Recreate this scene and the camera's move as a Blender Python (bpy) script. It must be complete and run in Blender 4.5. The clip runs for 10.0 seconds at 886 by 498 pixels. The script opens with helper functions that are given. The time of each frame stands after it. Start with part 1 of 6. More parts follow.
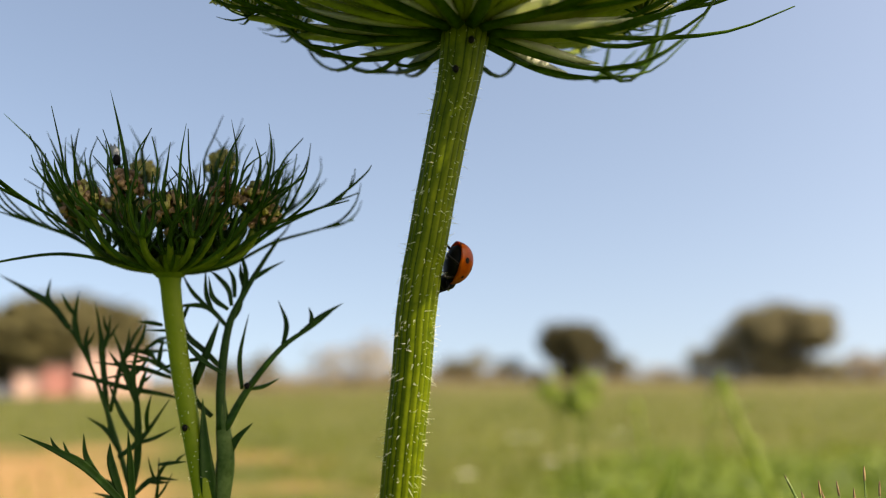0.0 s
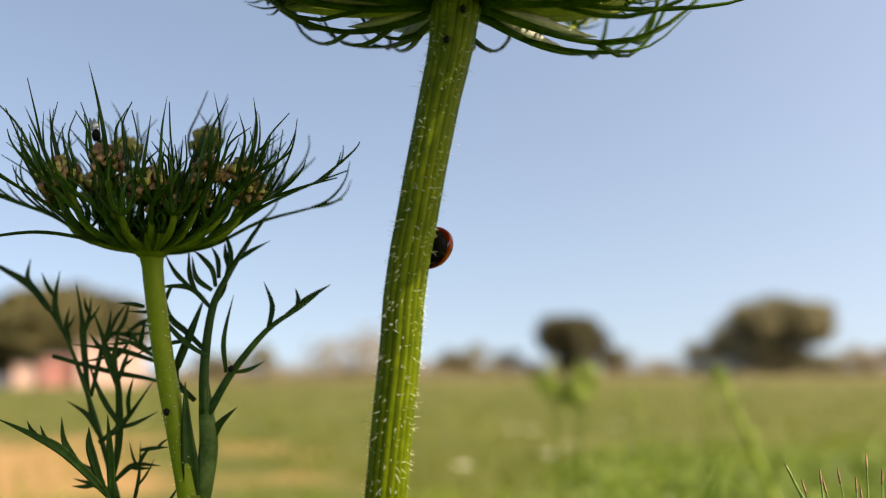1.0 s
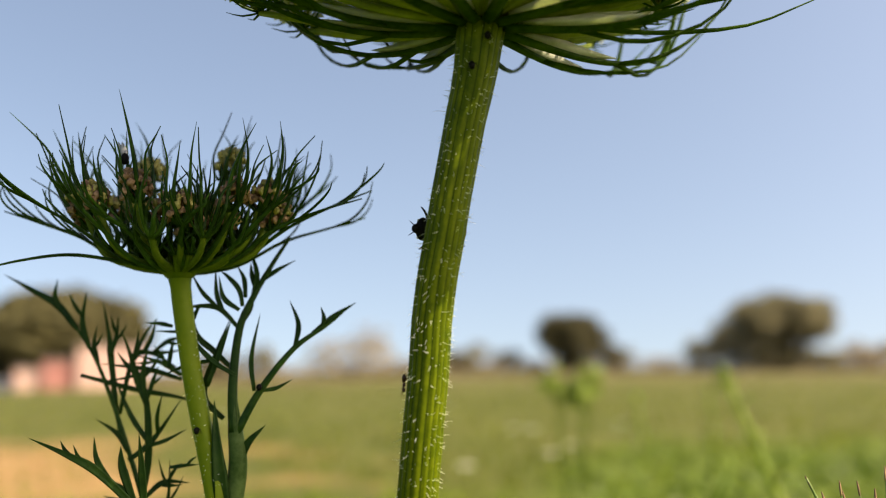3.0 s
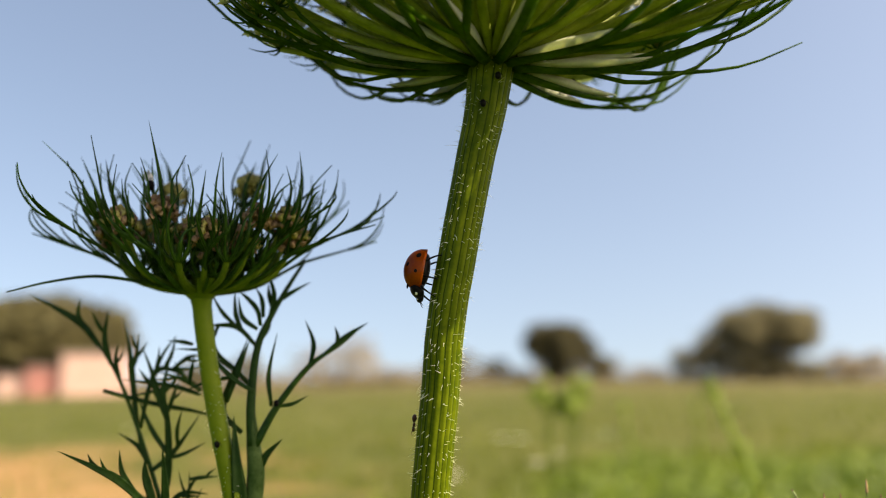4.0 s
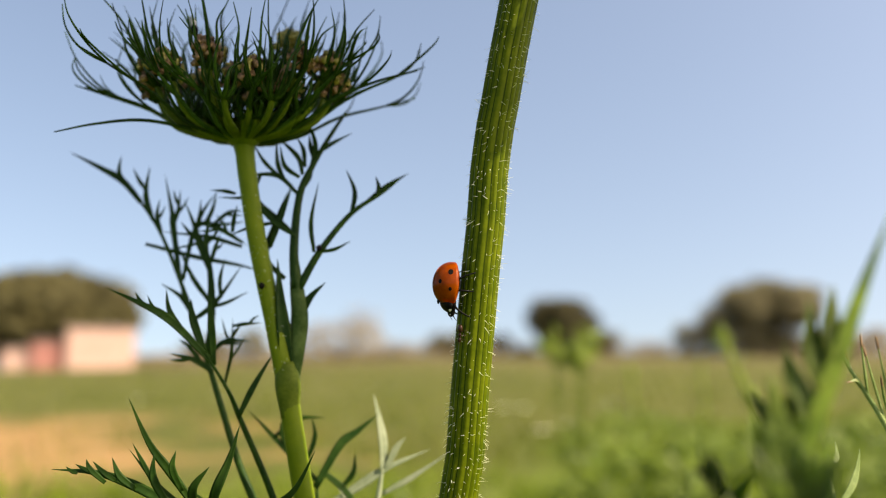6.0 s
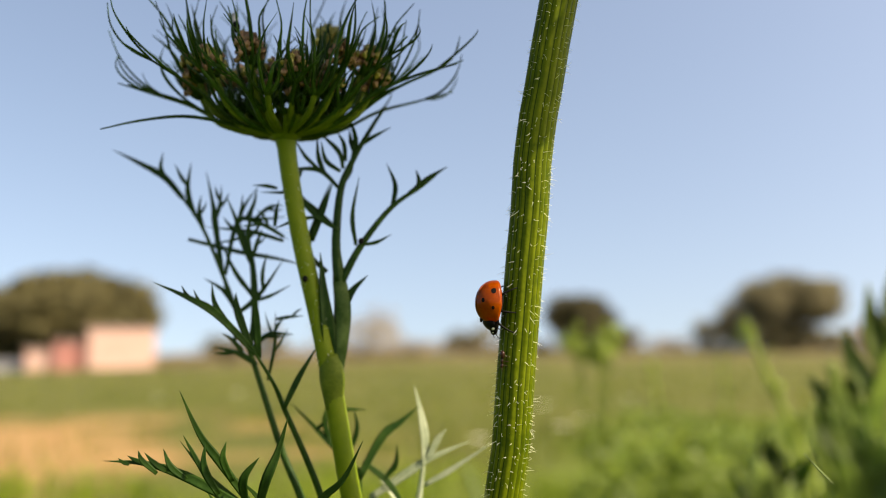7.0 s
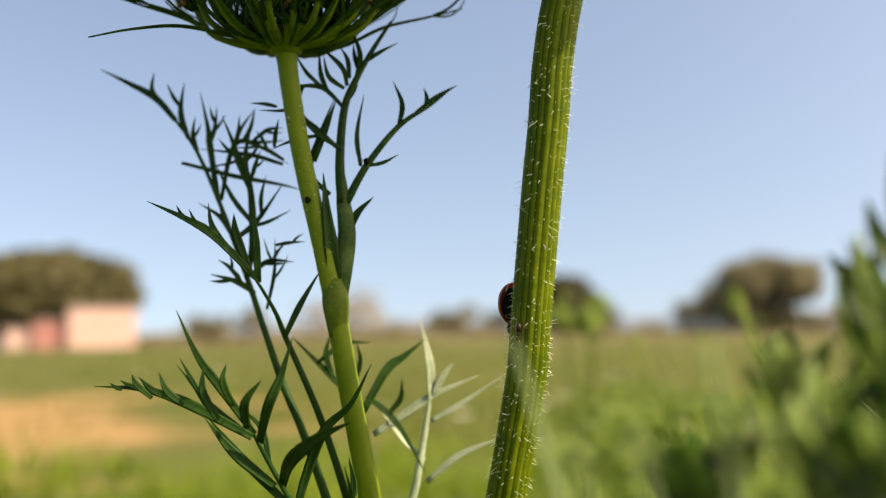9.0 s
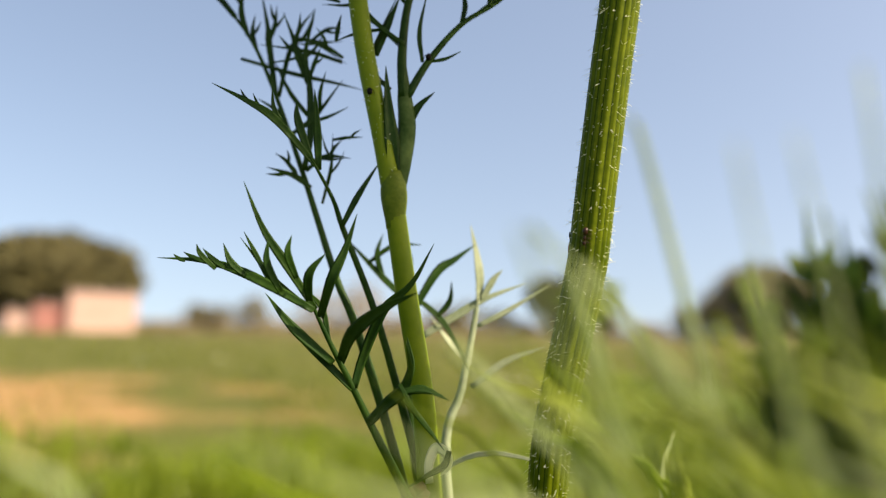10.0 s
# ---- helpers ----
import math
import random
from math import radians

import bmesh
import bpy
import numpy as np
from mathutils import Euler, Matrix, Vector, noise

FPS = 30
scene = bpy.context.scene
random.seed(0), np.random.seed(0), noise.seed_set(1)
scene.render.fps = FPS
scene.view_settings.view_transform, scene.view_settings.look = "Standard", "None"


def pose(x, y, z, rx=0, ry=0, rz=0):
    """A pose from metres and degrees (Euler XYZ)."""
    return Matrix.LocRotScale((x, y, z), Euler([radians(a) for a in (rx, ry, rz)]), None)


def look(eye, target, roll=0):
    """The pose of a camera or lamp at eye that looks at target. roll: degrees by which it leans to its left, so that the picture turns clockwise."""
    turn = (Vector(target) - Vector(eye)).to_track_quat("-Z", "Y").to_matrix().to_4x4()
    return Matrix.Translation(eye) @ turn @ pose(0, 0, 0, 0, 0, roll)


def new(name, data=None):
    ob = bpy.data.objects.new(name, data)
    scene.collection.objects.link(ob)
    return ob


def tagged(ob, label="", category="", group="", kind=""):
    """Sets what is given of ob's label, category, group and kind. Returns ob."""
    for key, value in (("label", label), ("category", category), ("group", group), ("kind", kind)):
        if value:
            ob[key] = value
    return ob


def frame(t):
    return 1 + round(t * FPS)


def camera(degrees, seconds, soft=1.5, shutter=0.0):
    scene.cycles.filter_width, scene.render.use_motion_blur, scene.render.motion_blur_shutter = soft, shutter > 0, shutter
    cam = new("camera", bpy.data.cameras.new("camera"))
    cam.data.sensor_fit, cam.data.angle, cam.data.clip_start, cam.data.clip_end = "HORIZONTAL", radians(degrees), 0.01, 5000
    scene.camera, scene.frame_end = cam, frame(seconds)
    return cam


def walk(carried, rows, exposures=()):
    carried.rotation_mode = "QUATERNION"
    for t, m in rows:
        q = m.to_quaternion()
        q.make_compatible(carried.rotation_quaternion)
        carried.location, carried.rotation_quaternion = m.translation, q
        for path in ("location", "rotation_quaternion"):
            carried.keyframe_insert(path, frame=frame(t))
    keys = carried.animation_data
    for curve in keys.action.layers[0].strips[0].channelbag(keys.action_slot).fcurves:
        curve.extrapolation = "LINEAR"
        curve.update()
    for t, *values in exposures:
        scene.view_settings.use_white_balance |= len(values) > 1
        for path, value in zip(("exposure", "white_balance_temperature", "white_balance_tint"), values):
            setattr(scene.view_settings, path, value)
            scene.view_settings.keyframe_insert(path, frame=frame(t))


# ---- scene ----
cam = camera(56.0, 10.0, 1.1)
# a close-up lens: focused on the stem, wide open
cam.data.dof.use_dof = True
cam.data.dof.focus_distance = 0.1120
cam.data.dof.aperture_fstop = 12.0
PATH = [
    (0, (0.00141, -0.10800, 0.30225), (0.00241, 0.88014, 0.45577), -0.20),
    (0.2, (0.00012, -0.10638, 0.30078), (0.00132, 0.88201, 0.45271), -0.20),
    (0.3, (-0.00039, -0.10571, 0.30089), (0.00091, 0.88281, 0.45202), -0.20),
    (0.5, (0.00003, -0.10440, 0.30143), (0.00153, 0.88436, 0.45097), -0.20),
    (0.7, (0.00062, -0.10422, 0.30124), (0.00272, 0.88484, 0.44877), -0.12),
    (1, (0.00249, -0.10396, 0.30105), (0.00549, 0.88554, 0.44555), 0.00),
    (1.3, (0.00401, -0.10427, 0.30070), (0.00671, 0.88536, 0.44432), -0.36),
    (1.5, (0.00549, -0.10440, 0.29996), (0.00799, 0.88532, 0.44299), -0.60),
    (1.6, (0.00450, -0.10408, 0.29969), (0.00670, 0.88573, 0.44211), -0.60),
    (1.7, (0.00377, -0.10381, 0.29983), (0.00567, 0.88608, 0.44163), -0.60),
    (1.8, (0.00345, -0.10350, 0.29964), (0.00505, 0.88648, 0.44082), -0.60),
    (2, (0.00390, -0.10302, 0.30023), (0.00490, 0.88714, 0.44018), -0.60),
    (2.2, (0.00371, -0.10298, 0.30090), (0.00411, 0.88720, 0.44068), -0.64),
    (2.3, (0.00300, -0.10292, 0.30100), (0.00310, 0.88727, 0.44070), -0.66),
    (2.4, (0.00221, -0.10286, 0.30102), (0.00201, 0.88735, 0.44063), -0.68),
    (2.5, (0.00093, -0.10294, 0.30210), (0.00043, 0.88728, 0.44163), -0.70),
    (2.6, (-0.00036, -0.10363, 0.30249), (-0.00006, 0.88646, 0.44291), -0.66),
    (2.7, (-0.00101, -0.10413, 0.30155), (0.00009, 0.88583, 0.44287), -0.62),
    (2.8, (-0.00099, -0.10481, 0.30184), (0.00091, 0.88503, 0.44406), -0.58),
    (2.9, (-0.00097, -0.10553, 0.30246), (0.00173, 0.88417, 0.44558), -0.54),
    (3, (-0.00094, -0.10632, 0.30351), (0.00256, 0.88325, 0.44752), -0.50),
    (3.2, (-0.00341, -0.10791, 0.30493), (0.00210, 0.88128, 0.45146), -0.50),
    (4.3, (-0.00422, -0.11409, 0.30475), (0.01628, 0.87337, 0.46124), -0.20),
    (4.5, (-0.00211, -0.11317, 0.30386), (0.01688, 0.87409, 0.46183), -0.20),
    (4.6, (-0.00192, -0.11316, 0.30339), (0.01767, 0.87439, 0.45947), -0.18),
    (4.7, (-0.00401, -0.11303, 0.30243), (0.01619, 0.87481, 0.45662), -0.16),
    (4.8, (-0.00500, -0.11271, 0.30014), (0.01580, 0.87541, 0.45244), -0.14),
    (4.9, (-0.00557, -0.11254, 0.29875), (0.01583, 0.87585, 0.44916), -0.12),
    (5, (-0.00488, -0.11254, 0.29828), (0.01712, 0.87612, 0.44680), -0.10),
    (5.1, (-0.00359, -0.11288, 0.29702), (0.01821, 0.87614, 0.44323), -0.16),
    (5.2, (-0.00255, -0.11308, 0.29491), (0.01905, 0.87628, 0.43881), -0.22),
    (5.3, (-0.00295, -0.11332, 0.29329), (0.01845, 0.87637, 0.43489), -0.28),
    (5.4, (-0.00431, -0.11359, 0.29201), (0.01689, 0.87644, 0.43130), -0.34),
    (5.5, (-0.00792, -0.11356, 0.28895), (0.01308, 0.87679, 0.42593), -0.40),
    (5.6, (-0.00978, -0.11266, 0.28710), (0.00972, 0.87813, 0.42107), -0.15),
    (5.7, (-0.01000, -0.11186, 0.28576), (0.00800, 0.87936, 0.41672), 0.10),
    (6.8, (-0.00978, -0.11189, 0.28453), (-0.01128, 0.88076, 0.40549), -1.00),
    (6.9, (-0.01108, -0.11215, 0.28420), (-0.01483, 0.88044, 0.40568), -0.75),
    (7, (-0.01368, -0.11247, 0.28430), (-0.01968, 0.88004, 0.40630), -0.50),
    (7.1, (-0.01407, -0.11290, 0.28411), (-0.01827, 0.87958, 0.40642), -0.54),
    (7.2, (-0.01247, -0.11335, 0.28407), (-0.01487, 0.87911, 0.40669), -0.58),
    (7.3, (-0.01069, -0.11373, 0.28360), (-0.01129, 0.87868, 0.40652), -0.62),
    (7.4, (-0.00811, -0.11407, 0.28267), (-0.00691, 0.87831, 0.40591), -0.66),
    (7.5, (-0.00764, -0.11429, 0.28081), (-0.00464, 0.87804, 0.40435), -0.70),
    (7.6, (-0.00885, -0.11331, 0.27713), (-0.00455, 0.87938, 0.39777), -0.72),
    (7.7, (-0.01012, -0.11264, 0.27599), (-0.00452, 0.88039, 0.39372), -0.74),
    (7.8, (-0.01144, -0.11221, 0.27684), (-0.00454, 0.88116, 0.39166), -0.76),
    (7.9, (-0.01025, -0.11175, 0.27739), (-0.00205, 0.88194, 0.38930), -0.78),
    (8, (-0.00848, -0.11119, 0.27707), (0.00102, 0.88281, 0.38607), -0.80),
    (8.1, (-0.00653, -0.11086, 0.27673), (0.00257, 0.88325, 0.38474), -0.64),
    (8.2, (-0.00672, -0.11051, 0.27643), (0.00198, 0.88371, 0.38343), -0.48),
    (8.3, (-0.00835, -0.11016, 0.27630), (-0.00005, 0.88417, 0.38231), -0.32),
    (8.4, (-0.01313, -0.10970, 0.27533), (-0.00523, 0.88474, 0.38034), -0.16),
    (8.5, (-0.01533, -0.10935, 0.27518), (-0.00783, 0.88519, 0.37919), -0.00),
    (8.7, (-0.01486, -0.10778, 0.27661), (-0.00456, 0.88700, 0.37822), -0.16),
    (8.8, (-0.01455, -0.10690, 0.27644), (-0.00285, 0.88798, 0.37685), -0.24),
    (8.9, (-0.01582, -0.10604, 0.27660), (-0.00272, 0.88894, 0.37581), -0.32),
    (9, (-0.01772, -0.10515, 0.27653), (-0.00322, 0.88993, 0.37454), -0.40),
    (9.1, (-0.01992, -0.10463, 0.27607), (-0.00632, 0.89042, 0.37448), -0.16),
    (9.2, (-0.02096, -0.10410, 0.27536), (-0.00826, 0.89093, 0.37417), 0.08),
    (9.3, (-0.02175, -0.10364, 0.27529), (-0.00995, 0.89136, 0.37449), 0.32),
    (9.4, (-0.02164, -0.10315, 0.27483), (-0.01074, 0.89182, 0.37442), 0.56),
    (9.5, (-0.02168, -0.10257, 0.27356), (-0.01168, 0.89237, 0.37355), 0.80),
    (9.6, (-0.02173, -0.10291, 0.27126), (-0.01143, 0.89212, 0.37036), 1.00),
    (9.7, (-0.02273, -0.10321, 0.26868), (-0.01213, 0.89190, 0.36689), 1.20),
    (9.8, (-0.02376, -0.10364, 0.26745), (-0.01286, 0.89155, 0.36476), 1.40),
    (9.9, (-0.02515, -0.10387, 0.26415), (-0.01395, 0.89141, 0.36057), 1.60),
    (10, (-0.02547, -0.10418, 0.26158), (-0.01397, 0.89118, 0.35711), 1.80),
]
walk(cam, [(t, look(eye, target, roll)) for t, eye, target, roll in PATH],
     exposures=[(0.0, 0.98, 8000, 13.0), (10.0, 0.98, 8000, 13.0)])

# ---- world and sun ----
TO_SUN = Vector((0.68, -0.30, 0.67)).normalized()
world = bpy.data.worlds.new("world")
scene.world = world
world.use_nodes = True
wn = world.node_tree
sky = wn.nodes.new("ShaderNodeTexSky")
sky.sky_type = "NISHITA"
sky.sun_disc = False
sky.sun_elevation = math.asin(TO_SUN.z)
sky.sun_rotation = math.atan2(TO_SUN.x, TO_SUN.y)
sky.air_density, sky.dust_density, sky.ozone_density = 1.0, 3.0, 1.7
at = wn.nodes.new("ShaderNodeTexCoord")
lift = wn.nodes.new("ShaderNodeVectorMath")
lift.operation = "ADD"
lift.inputs[1].default_value = (0, 0, 0.17)  # the air is clear down to the horizon
unit = wn.nodes.new("ShaderNodeVectorMath")
unit.operation = "NORMALIZE"
wn.links.new(at.outputs["Generated"], lift.inputs[0])
wn.links.new(lift.outputs[0], unit.inputs[0])
wn.links.new(unit.outputs[0], sky.inputs[0])
wn.links.new(sky.outputs[0], wn.nodes["Background"].inputs[0])
wn.nodes["Background"].inputs[1].default_value = 0.142
sun = new("sun", bpy.data.lights.new("sun", "SUN"))
sun.data.energy, sun.data.angle, sun.data.color = 4.5, radians(0.53), (1.0, 0.94, 0.85)
sun.matrix_world = look(TO_SUN * 20, (0, 0, 0))


# ---- materials ----
def nodes_of(name):
    m = bpy.data.materials.new(name)
    m.use_nodes = True
    return m, m.node_tree.nodes, m.node_tree.links, m.node_tree.nodes["Principled BSDF"]


def mottled(name, a, b, scale, rough=0.5, trans=0.0, bump=0.0, fine=6.0, spec=0.22, coat=0.0, glow_tint=None, vary=0.25):
    """A surface of two colours mixed by noise at two scales, varied from piece to piece; trans: how much light passes through."""
    m, n, l, p = nodes_of(name)
    tc = n.new("ShaderNodeTexCoord")
    n1, n2 = n.new("ShaderNodeTexNoise"), n.new("ShaderNodeTexNoise")
    for q, k in ((n1, scale), (n2, scale * fine)):
        q.inputs["Scale"].default_value = k
        q.inputs["Detail"].default_value = 4
        l.new(tc.outputs["Object"], q.inputs["Vector"])
    add = n.new("ShaderNodeMath"); add.operation = "MULTIPLY_ADD"
    l.new(n2.outputs["Fac"], add.inputs[0]); add.inputs[1].default_value = 0.45
    l.new(n1.outputs["Fac"], add.inputs[2])
    ramp = n.new("ShaderNodeValToRGB")
    ramp.color_ramp.elements[0].position, ramp.color_ramp.elements[1].position = 0.5, 0.95
    ramp.color_ramp.elements[0].color, ramp.color_ramp.elements[1].color = (*a, 1), (*b, 1)
    l.new(add.outputs[0], ramp.inputs[0])
    info, geo = n.new("ShaderNodeObjectInfo"), n.new("ShaderNodeNewGeometry")
    s1 = n.new("ShaderNodeMath"); s1.operation = "ADD"
    l.new(info.outputs["Random"], s1.inputs[0]); l.new(geo.outputs["Random Per Island"], s1.inputs[1])
    s2 = n.new("ShaderNodeMath"); s2.operation = "MULTIPLY_ADD"
    l.new(s1.outputs[0], s2.inputs[0]); s2.inputs[1].default_value = vary; s2.inputs[2].default_value = 1 - vary
    hsv = n.new("ShaderNodeHueSaturation")
    l.new(ramp.outputs[0], hsv.inputs["Color"]); l.new(s2.outputs[0], hsv.inputs["Value"])
    l.new(hsv.outputs[0], p.inputs["Base Color"])
    p.inputs["Roughness"].default_value = rough
    p.inputs["Specular IOR Level"].default_value = spec
    p.inputs["Coat Weight"].default_value = coat
    p.inputs["Coat Roughness"].default_value = 0.08
    if bump:
        b_ = n.new("ShaderNodeBump"); b_.inputs["Strength"].default_value = bump
        b_.inputs["Distance"].default_value = 0.3 / (scale * fine)
        l.new(n2.outputs["Fac"], b_.inputs["Height"]); l.new(b_.outputs[0], p.inputs["Normal"])
    if trans:
        t_, mix = n.new("ShaderNodeBsdfTranslucent"), n.new("ShaderNodeMixShader")
        tint = n.new("ShaderNodeMixRGB"); tint.blend_type = "MULTIPLY"; tint.inputs[0].default_value = 1
        l.new(hsv.outputs[0], tint.inputs[1]); tint.inputs[2].default_value = (*(glow_tint or (2.2, 2.4, 0.9)), 1)
        l.new(tint.outputs[0], t_.inputs[0])
        mix.inputs[0].default_value = trans
        out = n["Material Output"]
        l.new(p.outputs[0], mix.inputs[1]); l.new(t_.outputs[0], mix.inputs[2]); l.new(mix.outputs[0], out.inputs[0])
    return m


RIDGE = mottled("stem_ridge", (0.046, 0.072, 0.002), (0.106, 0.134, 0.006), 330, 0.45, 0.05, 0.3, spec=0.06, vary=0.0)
# the ridge green darkened, so shade between the ribs is in the colour
GROOVE_SHADE = mottled("stem_groove_shade", (0.013, 0.028, 0.001), (0.038, 0.058, 0.003), 260, 0.5, 0.04, 0.25, spec=0.05, vary=0.0)
BUD_STEM = mottled("bud_stem_green", (0.090, 0.138, 0.005), (0.140, 0.188, 0.010), 120, 0.42, 0.1, 0.12, spec=0.1)
NODE = mottled("node_green", (0.055, 0.088, 0.006), (0.115, 0.150, 0.016), 400, 0.5, 0.1, 0.3, spec=0.1)
SHEATH = mottled("sheath_green", (0.018, 0.042, 0.006), (0.060, 0.095, 0.026), 300, 0.5, 0.12, 0.3, spec=0.1)
HAIR = mottled("plant_hair", (0.75, 0.78, 0.62), (0.85, 0.86, 0.74), 900, 0.35, 0.4, glow_tint=(1, 1, 0.9))
LEAF = mottled("leaf_green", (0.00765, 0.0289, 0.0034), (0.0255, 0.0595, 0.0085), 220, 0.45, 0.12, 0.2, spec=0.1, glow_tint=(1.5, 2.4, 0.5))
BRACT = mottled("bract_green", (0.014, 0.052, 0.001), (0.062, 0.125, 0.005), 260, 0.4, 0.4, 0.2, spec=0.1, glow_tint=(1.6, 2.3, 0.3))
BUDRAY = mottled("bud_ray_green", (0.05, 0.088, 0.005), (0.105, 0.145, 0.014), 300, 0.5, 0.1, 0.1, spec=0.1)
BUDBRACT = mottled("bud_bract_green", (0.0072, 0.0288, 0.0027), (0.0432, 0.099, 0.0126), 260, 0.38, 0.14, 0.2, vary=0.5, spec=0.12, glow_tint=(1.5, 2.4, 0.5))
WITHERED = mottled("withered_brown", (0.018, 0.014, 0.010), (0.05, 0.04, 0.02), 900, 0.8, 0.0, 0.5)
PALE = mottled("glaucous_leaf", (0.20, 0.25, 0.14), (0.34, 0.385, 0.255), 220, 0.6, 0.2, 0.2, glow_tint=(1.3, 1.4, 0.9))
MEMBRANE = mottled("bract_membrane", (0.594, 0.612, 0.468), (0.72, 0.72, 0.594), 300, 0.5, 0.5, glow_tint=(1.1, 1.15, 0.8))
RAY = mottled("ray_green", (0.16, 0.215, 0.022), (0.30, 0.345, 0.06), 300, 0.45, 0.35, 0.1, glow_tint=(1.6, 1.65, 0.6))
PETAL = mottled("white_petal", (0.72, 0.72, 0.60), (0.84, 0.83, 0.76), 500, 0.5, 0.4, glow_tint=(1, 1, 0.85))
BUDLUMP = mottled("bud_floret", (0.19, 0.165, 0.04), (0.50, 0.42, 0.13), 420, 0.55, 0.2, 0.4, vary=0.5, glow_tint=(1.3, 1.2, 0.8))
BUDPINK = mottled("brown_floret", (0.13, 0.072, 0.042), (0.36, 0.22, 0.115), 420, 0.55, 0.2, 0.4, vary=0.5, glow_tint=(1.3, 1.1, 1.0))
GRASS = mottled("grass_blade", (0.064, 0.0828, 0.008), (0.133, 0.149, 0.020), 4, 0.45, 0.3, vary=0.45)
LUSH = mottled("lush_grass_blade", (0.072, 0.110, 0.007), (0.15, 0.192, 0.016), 6, 0.45, 0.3, vary=0.4)
NEARGRASS = mottled("near_grass_blade", (0.20, 0.27, 0.09), (0.42, 0.48, 0.25), 90, 0.45, 0.4, 0.1, vary=0.35, glow_tint=(1.25, 1.35, 0.9))
FERN = mottled("weed_leaf", (0.028, 0.074, 0.004), (0.22, 0.30, 0.046), 160, 0.42, 0.42, 0.15, spec=0.3, vary=0.8, glow_tint=(1.4, 1.7, 0.6))
FINE = mottled("feathery_leaf", (0.10, 0.165, 0.035), (0.26, 0.33, 0.13), 200, 0.45, 0.3, 0.1, glow_tint=(1.3, 1.4, 0.9))
MUSTARD = mottled("meadow_weed_green", (0.15, 0.20, 0.035), (0.26, 0.30, 0.07), 30, 0.5, 0.35)
CLUMP = mottled("clump_leaf", (0.06, 0.100, 0.008), (0.125, 0.165, 0.018), 12, 0.5, 0.3, vary=0.25)
MIDGRASS = mottled("green_grass_blade", (0.15, 0.22, 0.014), (0.37, 0.43, 0.055), 90, 0.45, 0.4, 0.1, vary=0.5, glow_tint=(1.5, 1.7, 0.7))
ELYTRA = mottled("elytra_orange", (0.28, 0.036, 0.001), (0.42, 0.080, 0.002), 500, 0.3, 0.0, 0.05, spec=0.12, coat=0.28, vary=0.0)
CHITIN = mottled("black_chitin", (0.003, 0.003, 0.003), (0.008, 0.007, 0.006), 900, 0.45, 0.0, 0.2, spec=0.05, vary=0.0)
CREAM = mottled("cream_patch", (0.65, 0.62, 0.48), (0.75, 0.72, 0.6), 900, 0.4, vary=0.0)
ANTBROWN = mottled("ant_brown", (0.025, 0.010, 0.006), (0.05, 0.02, 0.01), 1500, 0.25, vary=0.0)
WING = mottled("fly_wing", (0.4, 0.42, 0.45), (0.5, 0.5, 0.5), 900, 0.2, 0.5, glow_tint=(1, 1, 1))
BARK = mottled("bark", (0.09, 0.065, 0.045), (0.17, 0.13, 0.09), 3, 0.9, bump=0.6)
CROWN = mottled("acacia_leaf", (0.052, 0.048, 0.018), (0.100, 0.088, 0.034), 0.6, 0.7, 0.15, vary=0.5, glow_tint=(1.3, 1.3, 0.7))
# olive foliage with the pale veil of haze mixed into its colour
HAZY_OLIVE = mottled("hazy_olive_leaf", (0.105, 0.095, 0.046), (0.175, 0.155, 0.08), 0.6, 0.7, 0.15, vary=0.5, glow_tint=(1.3, 1.3, 0.8))
DRYBUSH = mottled("dry_bush_leaf", (0.181, 0.145, 0.0868), (0.26, 0.21, 0.13), 0.6, 0.8, 0.15, vary=0.4, glow_tint=(1.1, 1.1, 0.9))
BUSH = mottled("bush_leaf", (0.0983, 0.0867, 0.0405), (0.156, 0.133, 0.0694), 0.6, 0.8, 0.15, vary=0.4, glow_tint=(1.2, 1.2, 0.8))
PINK = mottled("pink_plaster", (0.36, 0.235, 0.19), (0.43, 0.295, 0.245), 1.2, 0.85, bump=0.2)
RED = mottled("red_plaster", (0.236, 0.1, 0.0827), (0.295, 0.142, 0.118), 1.2, 0.85, bump=0.2)
ROOF = mottled("roof_sheet", (0.236, 0.195, 0.177), (0.307, 0.26, 0.236), 1.5, 0.7)
WHITEWASH = mottled("whitewash", (0.344, 0.344, 0.354), (0.395, 0.395, 0.405), 1.5, 0.8)


